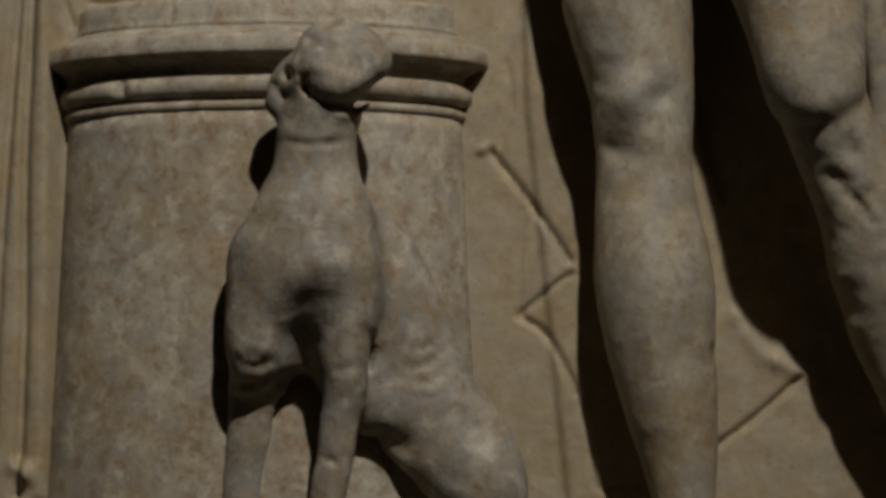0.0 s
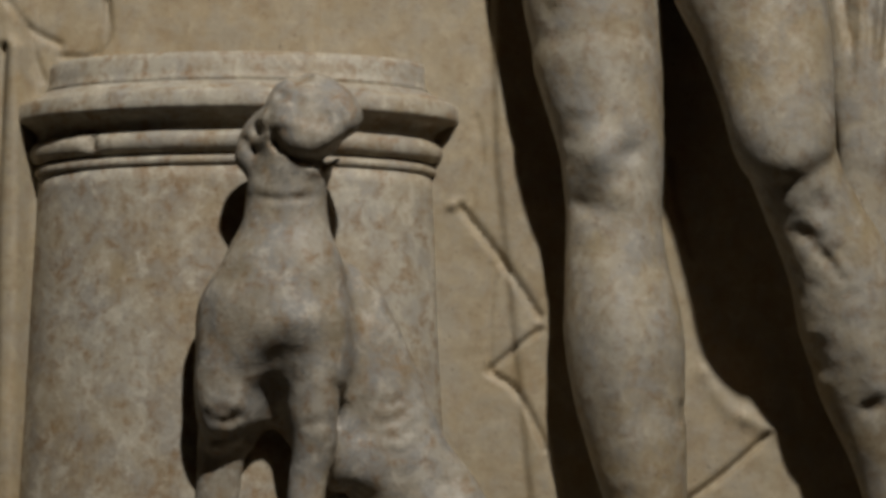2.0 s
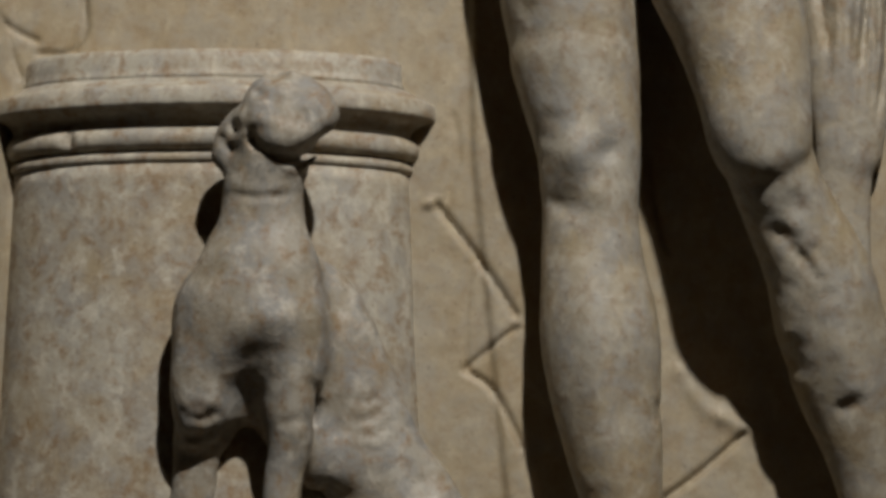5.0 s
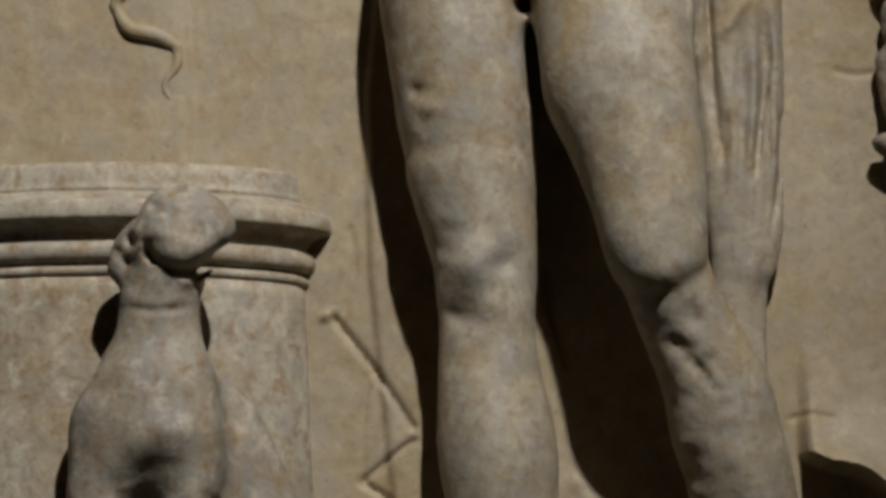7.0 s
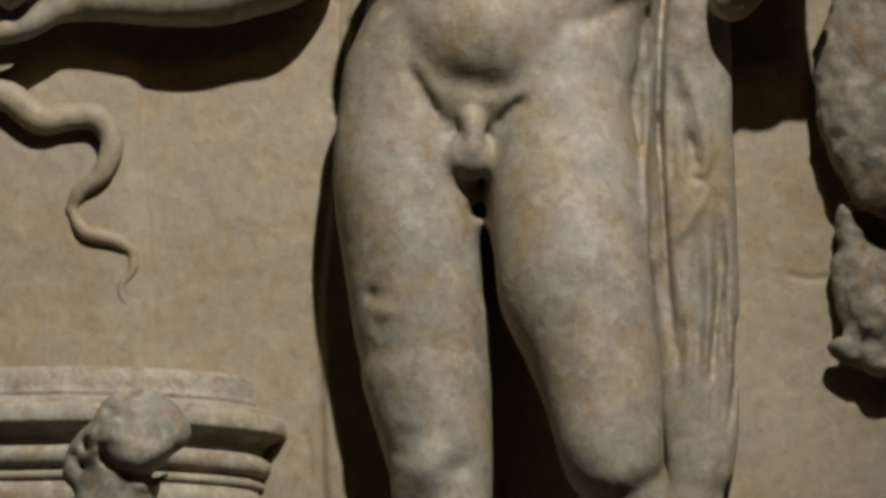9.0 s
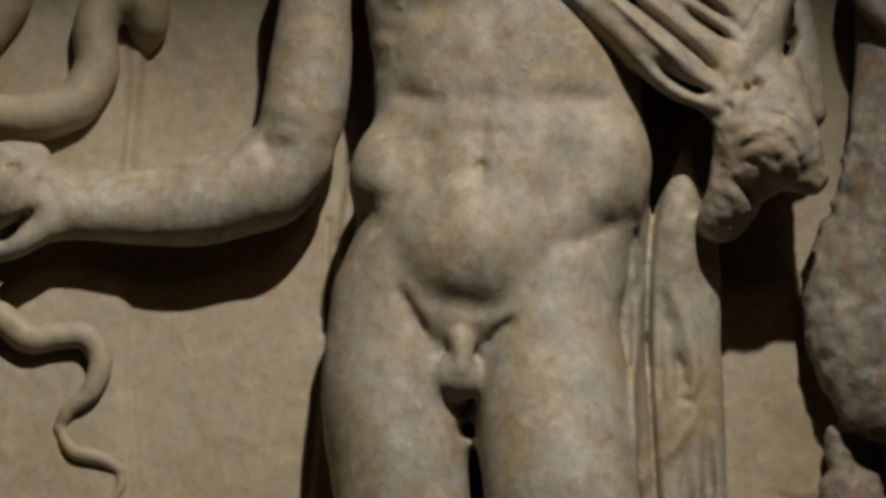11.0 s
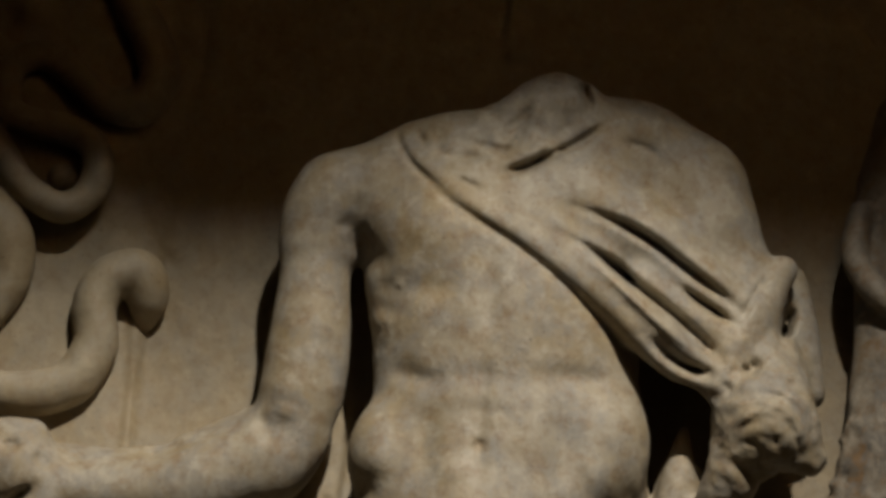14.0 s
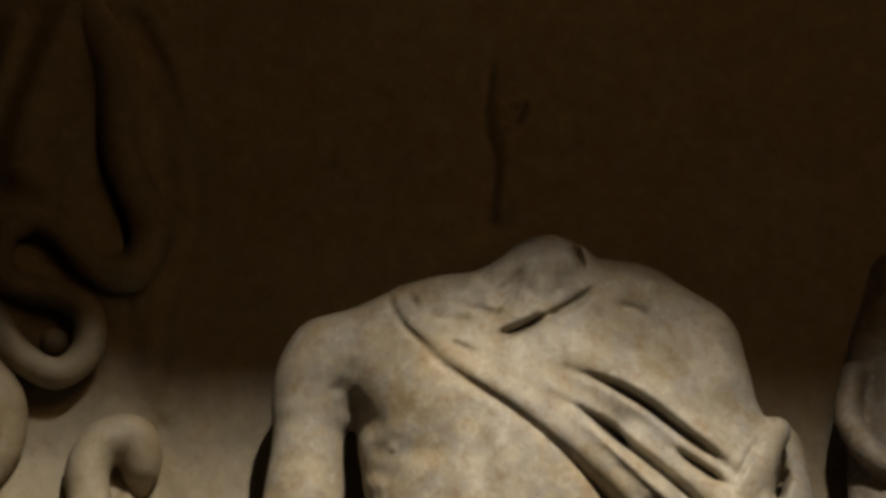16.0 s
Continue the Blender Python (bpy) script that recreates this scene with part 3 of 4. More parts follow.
    # hanging cloth
    for pts, w, amount in (
            ([(0.256, 3.459), (0.244, 3.349), (0.241, 3.224), (0.239, 3.116), (0.247, 3.034), (0.259, 2.944)], 0.009, 0.012),
            ([(0.241, 3.391), (0.248, 3.324), (0.237, 3.265)], 0.006, -0.008),
            ([(0.286, 3.485), (0.263, 3.375), (0.257, 3.224), (0.259, 3.100), (0.266, 2.960), (0.279, 2.823)], 0.0065, -0.016),
            ([(0.288, 3.308), (0.312, 3.224), (0.327, 3.133)], 0.008, 0.007),
            ([(0.275, 3.282), (0.272, 3.182), (0.276, 3.083)], 0.006, -0.005),
            ([(0.294, 3.216), (0.297, 3.166), (0.300, 3.117)], 0.006, -0.010),
            ([(0.298, 3.131), (0.319, 3.125)], 0.007, -0.008),
            ([(0.330, 3.121), (0.297, 3.067), (0.265, 3.034)], 0.009, 0.007),
            ([(0.333, 3.109), (0.334, 3.010), (0.328, 2.896), (0.319, 2.767)], 0.006, -0.012)):
        c.stroke(pts, w, amount)
    for pts, w, amount in (
            ([(0.322, 3.084), (0.323, 2.961), (0.315, 2.831), (0.308, 2.751)], 0.006, 0.008),
            ([(0.305, 3.043), (0.308, 2.937), (0.298, 2.815)], 0.006, -0.006),
            ([(0.346, 3.117), (0.353, 2.978), (0.347, 2.848), (0.335, 2.735)], 0.007, 0.007),
            ([(0.342, 2.978), (0.341, 2.848), (0.330, 2.735)], 0.005, -0.007),
            ([(0.285, 3.010), (0.289, 2.896), (0.283, 2.767)], 0.010, 0.005),
            ([(0.319, 3.451), (0.296, 3.400), (0.283, 3.358)], 0.012, 0.005)):
        c.stroke(pts, w, amount)
    # modelling of the body
    for pts, w, amount in (
            ([(-0.043, 3.814)], 0.055, 0.010),
            ([(-0.109, 3.738), (-0.052, 3.713), (0.022, 3.736)], 0.018, -0.003),
            ([(-0.180, 3.832), (-0.142, 3.779), (-0.109, 3.735)], 0.022, -0.009),
            ([(-0.151, 3.872), (-0.167, 3.827), (-0.184, 3.796)], 0.014, -0.005),
            ([(-0.105, 3.735), (-0.117, 3.661)], 0.022, -0.006),
            ([(-0.095, 3.720)], 0.006, 0.003),
            ([(0.041, 3.758), (0.034, 3.635)], 0.016, -0.005),
            ([(0.032, 3.635), (0.022, 3.515), (0.020, 3.404)], 0.013, -0.005),
            ([(-0.109, 3.609), (-0.064, 3.574), (-0.027, 3.579)], 0.018, -0.004)):
        c.stroke(pts, w, amount)
    for pts, w, amount in (
            ([(0.112, 3.575), (0.161, 3.580), (0.218, 3.558)], 0.018, -0.004),
            ([(-0.027, 3.575), (0.022, 3.583), (0.079, 3.575)], 0.014, -0.0022),
            ([(-0.035, 3.519), (0.022, 3.528), (0.095, 3.519)], 0.014, -0.0022),
            ([(-0.061, 3.549), (-0.053, 3.463), (-0.066, 3.395)], 0.018, -0.004),
            ([(0.132, 3.549), (0.143, 3.472), (0.131, 3.396)], 0.02, -0.003),
            ([(-0.148, 3.416), (-0.108, 3.382), (-0.095, 3.328), (-0.051, 3.288), (0.013, 3.273), (0.061, 3.288), (0.102, 3.328), (0.130, 3.366), (0.175, 3.388), (0.236, 3.402)], 0.017, -0.0045),
            ([(0.005, 3.370)], 0.07, 0.012),
            ([(0.167, 3.426), (0.216, 3.439)], 0.03, 0.005),
            ([(-0.128, 3.450)], 0.03, 0.010)):
        c.stroke(pts, w, amount)
    for pts, w, amount in (
            ([(0.022, 3.479)], 0.007, -0.004),
            ([(-0.019, 3.438)], 0.02, 0.005),
            ([(-0.103, 3.306), (-0.076, 3.252), (-0.047, 3.202)], 0.010, -0.011),
            ([(0.077, 3.253), (0.044, 3.228), (0.023, 3.195)], 0.010, -0.009),
            ([(-0.017, 3.232)], 0.03, 0.010),
            ([(-0.005, 3.099), (-0.001, 3.071)], 0.010, -0.016),
            ([(0.001, 3.071), (0.011, 2.997), (0.016, 2.932)], 0.010, -0.016),
            ([(-0.119, 3.144), (-0.089, 2.858)], 0.05, 0.004),
            ([(0.128, 3.146), (0.152, 2.965)], 0.05, 0.006)):
        c.stroke(pts, w, amount)
    for pts, w, amount in (
            ([(-0.149, 2.962)], 0.012, -0.006),
            ([(-0.135, 2.937)], 0.012, 0.004),
            ([(-0.074, 2.720)], 0.036, 0.013),
            ([(-0.086, 2.643)], 0.026, -0.006),
            ([(-0.031, 2.716)], 0.018, -0.008),
            ([(-0.045, 2.652)], 0.02, 0.005),
            ([(-0.099, 2.780), (-0.115, 2.716)], 0.02, -0.004),
            ([(-0.069, 2.589), (-0.047, 2.407), (-0.015, 2.181)], 0.025, 0.005),
            ([(0.039, 2.375), (0.033, 2.328)], 0.008, -0.004)):
        c.stroke(pts, w, amount)
    for pts, w, amount in (
            ([(0.193, 2.693)], 0.036, 0.007),
            ([(0.231, 2.637)], 0.016, -0.006),
            ([(0.187, 2.610), (0.226, 2.590), (0.264, 2.538)], 0.013, -0.007),
            ([(0.219, 2.600), (0.249, 2.570), (0.280, 2.530)], 0.008, 0.005),
            ([(0.224, 2.467), (0.234, 2.389)], 0.02, -0.006),
            ([(0.276, 2.359), (0.300, 2.357), (0.327, 2.371)], 0.010, -0.006),
            ([(0.271, 2.483), (0.330, 2.341)], 0.022, 0.006)):
        c.stroke(pts, w, amount)
    # arm and wrist
    for pts, w, amount in (
            ([(-0.251, 3.539), (-0.262, 3.513)], 0.018, 0.003),
            ([(-0.295, 3.526), (-0.278, 3.488), (-0.230, 3.488)], 0.016, -0.004),
            ([(-0.207, 3.660), (-0.190, 3.557)], 0.016, -0.004),
            ([(-0.464, 3.453), (-0.400, 3.483)], 0.014, -0.005),
            ([(-0.616, 3.410), (-0.644, 3.389), (-0.667, 3.359)], 0.007, -0.020),
            ([(-0.589, 3.435), (-0.618, 3.461)], 0.012, -0.006),
            ([(-0.667, 3.469), (-0.634, 3.474)], 0.008, -0.008)):
        c.stroke(pts, w, amount)
    # concentric breaks on the stump
    for pts, w, amount in (
            ([(0.369, 3.576), (0.389, 3.559)], 0.007, -0.006),
            ([(0.398, 3.602), (0.414, 3.589), (0.423, 3.615)], 0.007, -0.010),
            ([(0.380, 3.516), (0.421, 3.551), (0.470, 3.542), (0.493, 3.499)], 0.007, -0.004),
            ([(0.387, 3.490), (0.425, 3.521), (0.465, 3.508), (0.480, 3.465)], 0.007, -0.004),
            ([(0.403, 3.473), (0.428, 3.491), (0.452, 3.474)], 0.007, -0.004),
            ([(0.370, 3.456), (0.402, 3.439), (0.426, 3.406)], 0.008, -0.005)):
        c.stroke(pts, w, amount)
    # ribs, belly and hips
    for pts, w, amount in (
            ([(-0.163, 3.419), (-0.140, 3.395), (-0.112, 3.370)], 0.014, -0.0013),
            ([(0.110, 3.354), (0.158, 3.362), (0.199, 3.382), (0.236, 3.400)], 0.012, -0.0038),
            ([(0.175, 3.421)], 0.035, 0.0025),
            ([(-0.129, 3.587), (-0.068, 3.577), (-0.019, 3.575)], 0.013, -0.0021),
            ([(0.067, 3.575), (0.136, 3.580), (0.193, 3.574), (0.258, 3.550)], 0.018, -0.0021),
            ([(-0.047, 3.557), (-0.051, 3.489), (-0.063, 3.421)], 0.013, -0.0017),
            ([(0.144, 3.541), (0.131, 3.472), (0.131, 3.404)], 0.015, -0.0017),
            ([(-0.035, 3.497), (0.022, 3.504), (0.087, 3.498)], 0.012, -0.0013),
            ([(0.020, 3.474)], 0.007, -0.0034)):
        c.stroke(pts, w, amount)
    for pts, w, amount in (
            ([(-0.107, 3.319), (-0.067, 3.278), (0.021, 3.259), (0.085, 3.282), (0.122, 3.328)], 0.013, -0.0021),):
        c.stroke(pts, w, amount)
    # breast and armpit
    for pts, w, amount in (
            ([(-0.111, 3.729)], 0.016, -0.0014),
            ([(-0.177, 3.801), (-0.150, 3.766), (-0.134, 3.713)], 0.014, -0.0024),
            ([(-0.109, 3.694), (-0.068, 3.715), (-0.019, 3.724)], 0.015, -0.001),
            ([(-0.052, 3.792)], 0.05, 0.0021),
            ([(-0.133, 3.661), (-0.117, 3.609)], 0.016, -0.0017)):
        c.stroke(pts, w, amount)
    # elbow and forearm
    for pts, w, amount in (
            ([(-0.299, 3.526), (-0.279, 3.503), (-0.238, 3.507)], 0.011, -0.0036),
            ([(-0.263, 3.558)], 0.02, 0.0027),
            ([(-0.214, 3.591), (-0.194, 3.522), (-0.213, 3.454)], 0.013, -0.0023),
            ([(-0.464, 3.449), (-0.400, 3.477), (-0.327, 3.503)], 0.012, -0.0023),
            ([(-0.569, 3.436), (-0.503, 3.411)], 0.02, -0.0018)):
        c.stroke(pts, w, amount)
    # layered break of the stump
    for pts, w, amount in (
            ([(0.366, 3.549), (0.413, 3.559), (0.462, 3.549), (0.493, 3.499), (0.504, 3.448)], 0.005, -0.0025),
            ([(0.363, 3.516), (0.413, 3.537), (0.457, 3.525), (0.478, 3.482), (0.479, 3.431)], 0.005, -0.0028),
            ([(0.367, 3.489), (0.412, 3.511), (0.440, 3.499), (0.453, 3.465), (0.446, 3.414)], 0.005, -0.0028),
            ([(0.379, 3.469), (0.407, 3.484), (0.425, 3.465), (0.411, 3.414)], 0.005, -0.0028),
            ([(0.389, 3.576), (0.430, 3.580), (0.479, 3.568), (0.502, 3.516)], 0.005, -0.0022),
            ([(0.422, 3.597)], 0.009, -0.0055),
            ([(0.379, 3.559)], 0.006, -0.0044),
            ([(0.431, 3.620), (0.462, 3.604)], 0.009, 0.0033),
            ([(0.354, 3.439), (0.385, 3.405), (0.372, 3.371)], 0.006, -0.0022)):
        c.stroke(pts, w, amount)
    # standing knee
    for pts, w, amount in (
            ([(-0.077, 2.711)], 0.025, 0.002),
            ([(-0.090, 2.640)], 0.015, -0.0028),
            ([(-0.037, 2.710)], 0.012, -0.0017),
            ([(-0.047, 2.663)], 0.014, 0.0014),
            ([(-0.116, 2.658), (-0.090, 2.635), (-0.053, 2.644)], 0.01, -0.0017),
            ([(-0.113, 2.760), (-0.121, 2.688)], 0.014, -0.0014),
            ([(-0.054, 2.800), (-0.062, 2.748)], 0.03, 0.0011)):
        c.stroke(pts, w, amount)
    # bent knee with its torn shin
    for pts, w, amount in (
            ([(0.152, 2.665), (0.183, 2.629), (0.208, 2.613)], 0.012, -0.0018),
            ([(0.210, 2.605), (0.237, 2.572), (0.256, 2.534)], 0.016, -0.0024),
            ([(0.237, 2.601), (0.261, 2.582)], 0.008, 0.0014),
            ([(0.244, 2.522), (0.280, 2.534)], 0.008, 0.0016),
            ([(0.226, 2.665), (0.234, 2.644)], 0.01, -0.0016),
            ([(0.285, 2.369), (0.309, 2.371), (0.324, 2.381)], 0.008, -0.0016),
            ([(0.316, 2.342)], 0.02, 0.0008),
            ([(0.236, 2.510), (0.275, 2.440), (0.297, 2.385)], 0.028, -0.0012)):
        c.stroke(pts, w, amount)
    # folds of the hanging cloth
    for pts, w, amount in (
            ([(0.249, 3.327), (0.251, 3.227), (0.245, 3.136), (0.251, 3.021), (0.269, 2.890)], 0.007, -0.0114),
            ([(0.299, 3.202), (0.311, 3.134)], 0.006, -0.0095),
            ([(0.312, 3.260), (0.327, 3.169), (0.305, 3.115), (0.284, 3.037)], 0.007, 0.0057),
            ([(0.341, 3.103), (0.342, 2.996), (0.320, 2.858), (0.298, 2.737)], 0.006, -0.0085),
            ([(0.352, 3.004), (0.355, 2.858), (0.333, 2.713)], 0.005, -0.0076),
            ([(0.287, 2.939), (0.278, 2.846)], 0.008, -0.0095),
            ([(0.312, 3.078), (0.298, 2.955), (0.304, 2.858)], 0.006, -0.0066),
            ([(0.276, 3.302), (0.287, 3.219)], 0.008, -0.0057)):
        c.stroke(pts, w, amount)
    p, q, lo, hi = (0.366, -0.170, 3.319), (0.482, -0.170, 3.371), (0.327, -0.330, 3.222), (0.538, -0.115, 3.504)
    c.slice_below((p[0], p[2]), (q[0], q[2]), lo, hi)
    lo, hi = (0.312, -0.320, 3.257), (0.525, -0.080, 3.609)
    c.roughen(lo, hi, 60, 0.0026, 31)
    lo, hi = (0.170, -0.310, 2.451), (0.286, -0.160, 2.596)
    c.roughen(lo, hi, 60, 0.001, 35)
    lo, hi = (-0.067, -0.300, 3.798), (0.200, -0.060, 4.039)
    c.roughen(lo, hi, 50, 0.0028, 39)
    c.roughen((-0.78, -0.42, 1.93), (0.62, 0.0, 4.12), 12, 0.0016, 33)
    c.roughen((-0.78, -0.42, 1.93), (0.62, 0.0, 4.12), 55, 0.0004, 37)
    return thing("statue", c.mesh("statue"), FIGURE_MARBLE, "headless cream marble figure, cloak over one shoulder, before the panel", "statue")


figure()


# ---- the hound ----
def hound():
    c = Clay((-0.70, -0.36, 1.93), (-0.20, 0.0, 2.84), 0.0042)
    c.blob((-0.465, -0.205, 2.725), (0.056, 0.042, 0.056), 0.02, 15)
    c.chain([(-0.494, -0.205, 2.747, 0.023), (-0.460, -0.210, 2.761, 0.021), (-0.427, -0.205, 2.743, 0.023), (-0.425, -0.215, 2.716, 0.026), (-0.462, -0.225, 2.691, 0.027), (-0.497, -0.215, 2.713, 0.026)], 1, 0.02)
    c.chain([(-0.432, -0.210, 2.729, 0.026), (-0.410, -0.210, 2.725, 0.012)], 1, 0.02)
    c.chain([(-0.521, -0.190, 2.722, 0.020), (-0.543, -0.180, 2.702, 0.017), (-0.554, -0.175, 2.675, 0.013)], 1, 0.01)
    c.chain([(-0.471, -0.200, 2.696, 0.052), (-0.487, -0.190, 2.660, 0.053), (-0.495, -0.180, 2.608, 0.055), (-0.498, -0.175, 2.558, 0.065), (-0.503, -0.170, 2.501, 0.088), (-0.511, -0.165, 2.456, 0.094), (-0.513, -0.150, 2.424, 0.080)], 0.75, 0.03, steps=6)
    c.chain([(-0.564, -0.165, 2.457, 0.049), (-0.574, -0.170, 2.387, 0.045), (-0.575, -0.165, 2.342, 0.041), (-0.578, -0.150, 2.312, 0.032)], 0.9, 0.025)
    c.chain([(-0.455, -0.175, 2.447, 0.049), (-0.453, -0.180, 2.377, 0.041), (-0.452, -0.180, 2.324, 0.035), (-0.460, -0.170, 2.264, 0.028), (-0.467, -0.170, 2.204, 0.026), (-0.478, -0.165, 2.144, 0.026), (-0.483, -0.160, 2.046, 0.026), (-0.483, -0.160, 1.971, 0.028)], 0.9, 0.025)
    c.chain([(-0.580, -0.130, 2.300, 0.035), (-0.585, -0.125, 2.270, 0.032), (-0.589, -0.120, 2.225, 0.030), (-0.597, -0.120, 2.149, 0.028), (-0.599, -0.120, 1.982, 0.029)], 0.7, 0.01)
    c.chain([(-0.437, -0.120, 2.486, 0.061), (-0.407, -0.120, 2.408, 0.076), (-0.380, -0.115, 2.332, 0.080), (-0.350, -0.110, 2.271, 0.075), (-0.309, -0.100, 2.218, 0.070)], 0.5, 0.04)
    c.chain([(-0.437, -0.120, 2.285, 0.046), (-0.391, -0.120, 2.258, 0.042), (-0.339, -0.110, 2.225, 0.042)], 0.6, 0.03)
    c.blob((-0.279, -0.090, 2.173), (0.062, 0.060, 0.085), 0.03, 15)
    c.chain([(-0.263, -0.090, 2.165, 0.034), (-0.279, -0.090, 2.059, 0.032), (-0.287, -0.090, 1.975, 0.038)], 0.9, 0.03)
    c.blob((-0.515, -0.138, 2.392), (0.048, 0.045, 0.080), 0.06)
    c.relax(2)
    for pts, w, amount in (
            ([(-0.496, 2.477)], 0.036, 0.016),
            ([(-0.542, 2.442), (-0.523, 2.407), (-0.517, 2.348)], 0.024, -0.004),
            ([(-0.523, 2.387), (-0.519, 2.340)], 0.024, -0.003),
            ([(-0.398, 2.347), (-0.363, 2.339), (-0.339, 2.358)], 0.008, -0.003),
            ([(-0.394, 2.327), (-0.351, 2.318), (-0.321, 2.346)], 0.008, -0.003),
            ([(-0.382, 2.372), (-0.359, 2.365), (-0.342, 2.382)], 0.008, -0.002),
            ([(-0.386, 2.307), (-0.343, 2.296), (-0.311, 2.323)], 0.008, -0.002),
            ([(-0.406, 2.378), (-0.398, 2.300)], 0.02, -0.006),
            ([(-0.555, 2.653), (-0.508, 2.650), (-0.459, 2.656)], 0.004, -0.002)):
        c.stroke(pts, w, amount)
    for pts, w, amount in (
            ([(-0.555, 2.668), (-0.508, 2.662), (-0.459, 2.670)], 0.006, 0.001),
            ([(-0.492, 2.710), (-0.461, 2.704), (-0.429, 2.727), (-0.410, 2.753)], 0.009, -0.012),
            ([(-0.508, 2.760), (-0.524, 2.736), (-0.516, 2.712)], 0.008, -0.006),
            ([(-0.549, 2.750)], 0.008, -0.007),
            ([(-0.563, 2.725), (-0.547, 2.714)], 0.006, -0.005),
            ([(-0.532, 2.768), (-0.508, 2.807), (-0.473, 2.822), (-0.433, 2.795)], 0.007, -0.004),
            ([(-0.616, 2.348), (-0.585, 2.340), (-0.554, 2.362)], 0.007, -0.004),
            ([(-0.625, 2.323), (-0.600, 2.314), (-0.561, 2.332)], 0.007, -0.005),
            ([(-0.495, 2.213), (-0.475, 2.205)], 0.006, -0.005)):
        c.stroke(pts, w, amount)
    for pts, w, amount in (
            ([(-0.444, 2.253), (-0.405, 2.241), (-0.367, 2.221)], 0.016, -0.010),
            ([(-0.445, 2.410), (-0.433, 2.363), (-0.444, 2.300)], 0.010, -0.007),
            ([(-0.289, 2.268), (-0.281, 2.221)], 0.012, -0.004)):
        c.stroke(pts, w, amount)
    # thighs, flank and face
    for pts, w, amount in (
            ([(-0.539, 2.412), (-0.530, 2.365), (-0.517, 2.302)], 0.024, -0.0084),
            ([(-0.531, 2.463)], 0.02, 0.0036),
            ([(-0.472, 2.479)], 0.02, 0.0036),
            ([(-0.459, 2.404)], 0.03, 0.0036),
            ([(-0.438, 2.570), (-0.407, 2.491), (-0.397, 2.443)], 0.012, -0.003),
            ([(-0.406, 2.372), (-0.359, 2.363), (-0.334, 2.380)], 0.007, -0.0018),
            ([(-0.406, 2.332), (-0.359, 2.339), (-0.322, 2.371)], 0.007, -0.0018),
            ([(-0.527, 2.802), (-0.534, 2.762), (-0.518, 2.726), (-0.479, 2.709), (-0.440, 2.728), (-0.416, 2.757)], 0.007, -0.0036),
            ([(-0.566, 2.733)], 0.007, -0.0048)):
        c.stroke(pts, w, amount)
    for pts, w, amount in (
            ([(-0.569, 2.658), (-0.518, 2.652), (-0.459, 2.657)], 0.005, -0.0018),
            ([(-0.487, 2.329), (-0.437, 2.347)], 0.01, -0.0036),
            ([(-0.562, 2.404), (-0.554, 2.357)], 0.018, -0.0024)):
        c.stroke(pts, w, amount)
    lo, hi = (-0.606, -0.280, 2.267), (-0.538, -0.100, 2.358)
    c.roughen(lo, hi, 50, 0.003, 5)
    lo, hi = (-0.524, -0.300, 2.639), (-0.393, -0.100, 2.818)
    c.roughen(lo, hi, 40, 0.004, 9)
    c.roughen((-0.70, -0.36, 1.93), (-0.20, 0.0, 2.84), 22, 0.0022, 6)
    return thing("dog_statue", c.mesh("dog_statue"), DOG_MARBLE, "worn marble hound sitting against the altar, muzzle broken", "statue")


hound()


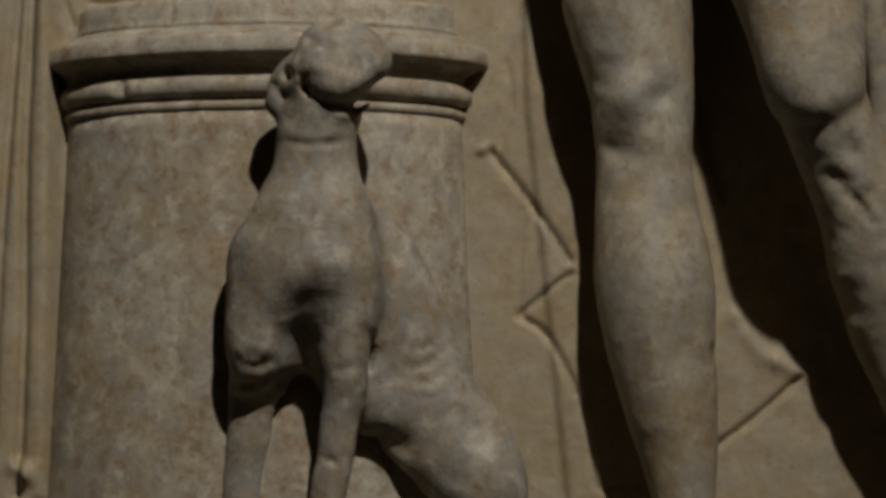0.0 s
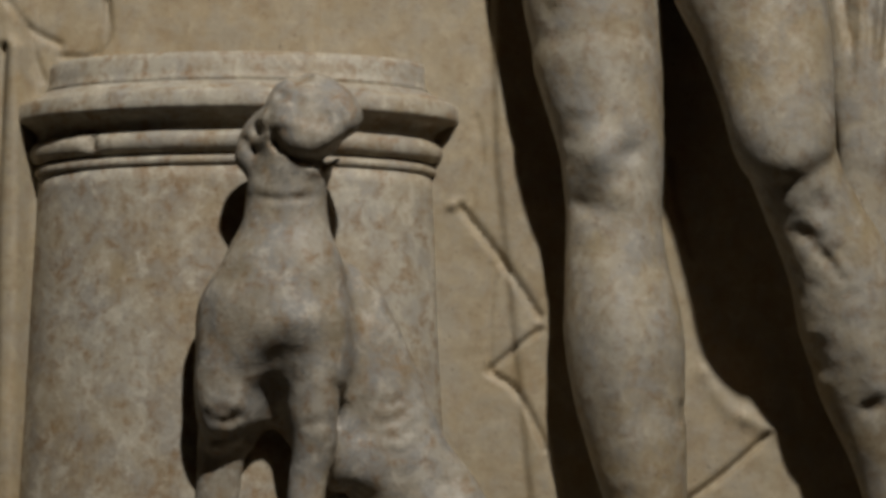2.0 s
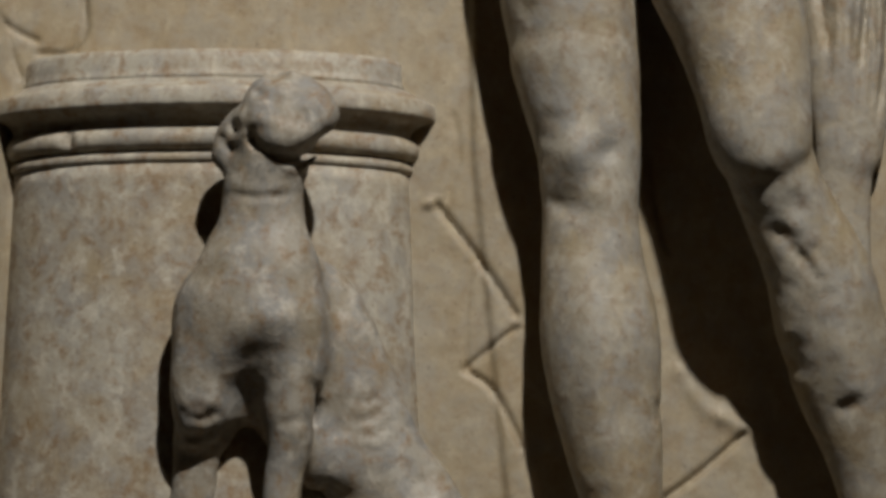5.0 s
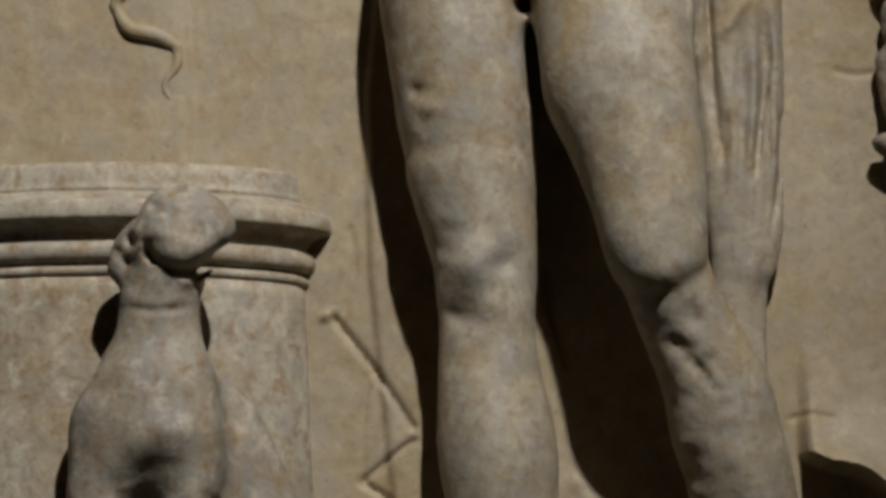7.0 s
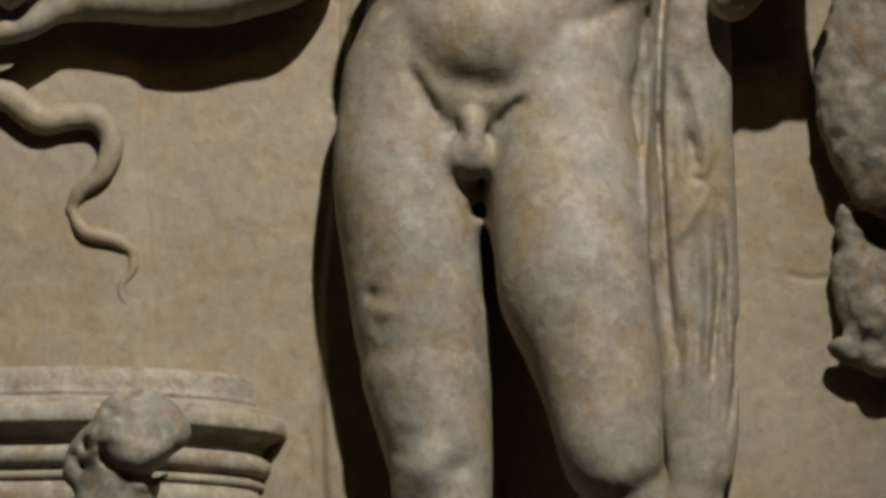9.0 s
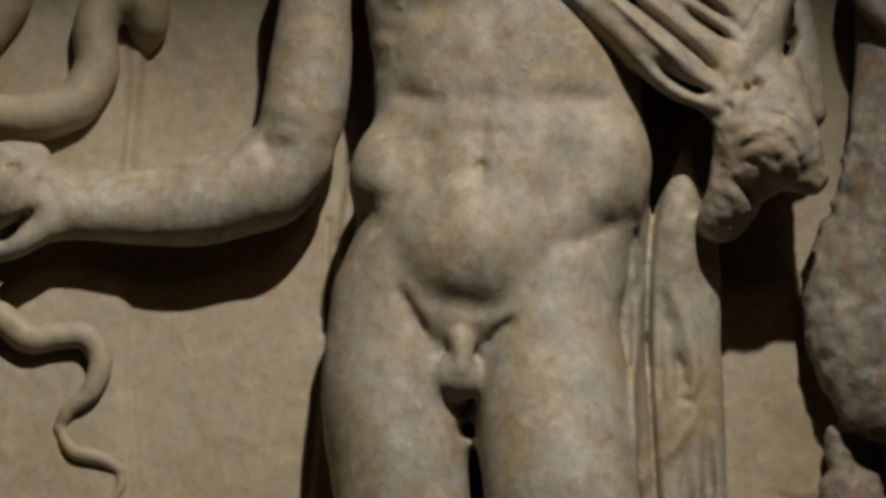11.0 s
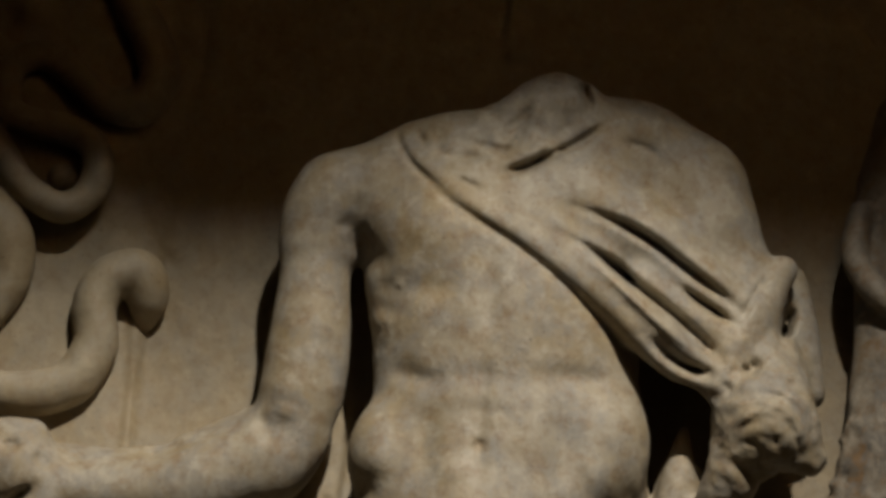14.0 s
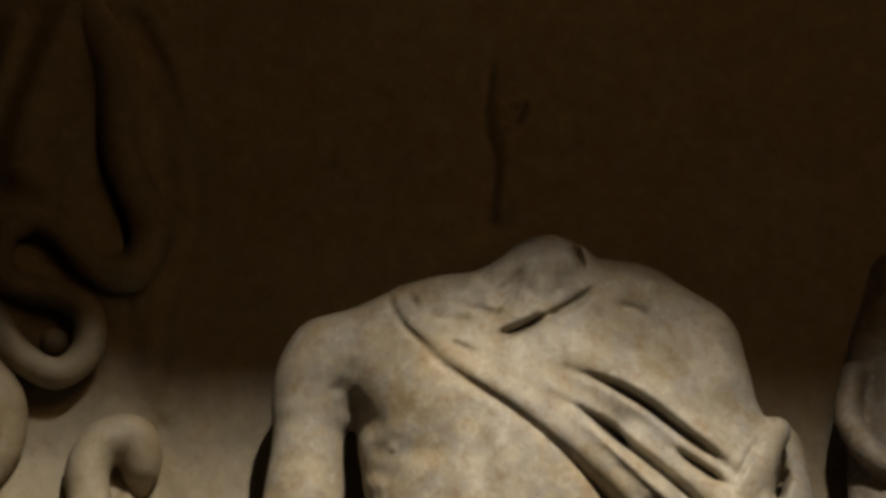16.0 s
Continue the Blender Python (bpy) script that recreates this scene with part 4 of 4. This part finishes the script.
# ---- snakes on the trunk ----
def snakes():
    c = Clay((-0.80, -0.16, 2.88), (-0.34, 0.03, 4.5), 0.0042)
    c.chain([(-0.719, -0.020, 3.261, 0.023), (-0.662, -0.022, 3.246, 0.022), (-0.621, -0.022, 3.213, 0.021), (-0.577, -0.022, 3.217, 0.019), (-0.538, -0.022, 3.215, 0.019), (-0.517, -0.020, 3.180, 0.017), (-0.530, -0.018, 3.137, 0.015), (-0.560, -0.012, 3.112, 0.011),
             (-0.574, -0.006, 3.088, 0.008)], 0.85, 0.006, steps=6)
    c.chain([(-0.574, -0.006, 3.083, 0.008), (-0.554, -0.010, 3.052, 0.011), (-0.514, -0.010, 3.041, 0.011), (-0.488, -0.006, 3.026, 0.008)], 0.85, 0.006, steps=6)
    c.chain([(-0.487, -0.004, 3.020, 0.008), (-0.487, -0.006, 2.999, 0.008), (-0.504, -0.005, 2.972, 0.006), (-0.496, -0.004, 2.951, 0.006), (-0.473, 0.000, 2.927, 0.004)], 0.85, 0.006, steps=6)
    c.chain([(-0.740, -0.030, 3.570, 0.032), (-0.683, -0.030, 3.544, 0.032), (-0.618, -0.030, 3.540, 0.034), (-0.562, -0.030, 3.558, 0.034), (-0.531, -0.032, 3.613, 0.033), (-0.534, -0.036, 3.672, 0.033), (-0.512, -0.036, 3.712, 0.034),
             (-0.473, -0.030, 3.720, 0.038), (-0.459, -0.020, 3.690, 0.031), (-0.464, 0.000, 3.666, 0.021)], 1.0, 0.008, steps=6)
    c.chain([(-0.704, -0.045, 3.819, 0.043), (-0.666, -0.045, 3.775, 0.041), (-0.661, -0.035, 3.718, 0.036), (-0.692, -0.030, 3.667, 0.033)], 1.0, 0.01, steps=6)
    c.chain([(-0.717, -0.060, 3.967, 0.025), (-0.673, -0.060, 3.896, 0.023), (-0.638, -0.060, 3.844, 0.023), (-0.584, -0.058, 3.814, 0.023), (-0.540, -0.056, 3.846, 0.023), (-0.538, -0.055, 3.904, 0.023), (-0.576, -0.055, 3.935, 0.023), (-0.630, -0.055, 3.948, 0.023),
             (-0.668, -0.055, 3.969, 0.023), (-0.667, -0.055, 4.032, 0.022), (-0.623, -0.055, 4.055, 0.022), (-0.580, -0.055, 4.033, 0.023), (-0.533, -0.055, 3.984, 0.025), (-0.479, -0.050, 3.978, 0.031), (-0.449, -0.050, 4.028, 0.031), (-0.466, -0.050, 4.091, 0.031),
             (-0.495, -0.050, 4.155, 0.031), (-0.500, -0.050, 4.238, 0.031), (-0.512, -0.045, 4.314, 0.031), (-0.535, -0.040, 4.373, 0.029), (-0.572, -0.035, 4.432, 0.029), (-0.609, -0.030, 4.510, 0.029)], 1.0, 0.006, steps=6)
    c.blob((-0.588, -0.030, 3.872), (0.022, 0.025, 0.022), 0.01)
    c.roughen((-0.80, -0.16, 2.88), (-0.34, 0.03, 4.5), 30, 0.0012, 7)
    return thing("snake_carving", c.mesh("snake_carving"), PANEL_MARBLE, "carved marble snake coiling along the tree trunk", "carving")


snakes()


# ---- the neighbouring broken figure ----
def neighbour():
    c = Clay((0.40, -0.36, 2.72), (0.95, 0.02, 4.25), 0.0048)
    c.chain([(0.672, -0.040, 3.860, 0.099), (0.667, -0.050, 3.733, 0.102), (0.661, -0.060, 3.608, 0.105), (0.663, -0.070, 3.485, 0.121), (0.652, -0.060, 3.371, 0.140), (0.633, -0.050, 3.257, 0.147)], 0.42, 0.04)
    c.chain([(0.565, -0.050, 3.284, 0.088), (0.571, -0.055, 3.192, 0.087), (0.585, -0.055, 3.126, 0.075)], 0.6, 0.03)
    c.chain([(0.573, -0.070, 3.808, 0.020), (0.559, -0.080, 3.747, 0.020), (0.574, -0.100, 3.692, 0.019), (0.608, -0.110, 3.654, 0.019)], 1.0, 0.012)
    c.chain([(0.634, -0.050, 3.617, 0.049), (0.634, -0.040, 3.794, 0.041), (0.641, -0.030, 3.976, 0.038)], 0.8, 0.02)
    c.chain([(0.515, -0.030, 3.067, 0.016), (0.519, -0.030, 3.026, 0.021), (0.535, -0.020, 2.988, 0.041), (0.552, -0.030, 2.929, 0.049), (0.561, -0.020, 2.891, 0.044)], 0.8, 0.02)
    c.chain([(0.488, -0.030, 2.880, 0.011), (0.534, -0.040, 2.862, 0.019), (0.589, -0.040, 2.846, 0.020)], 1.0, 0.015)
    lo, hi = (0.442, -0.250, 2.769), (0.678, 0.000, 3.076)
    c.roughen(lo, hi, 42, 0.007, 41)
    c.roughen((0.44, -0.36, 2.95), (0.60, 0.02, 3.55), 60, 0.0032, 44)
    c.roughen((0.40, -0.36, 2.72), (0.95, 0.02, 4.25), 20, 0.002, 42)
    return thing("broken_statue", c.mesh("broken_statue"), ROUGH_MARBLE, "broken marble figure fragment with a rough stump beside the cloaked figure", "statue")


neighbour()
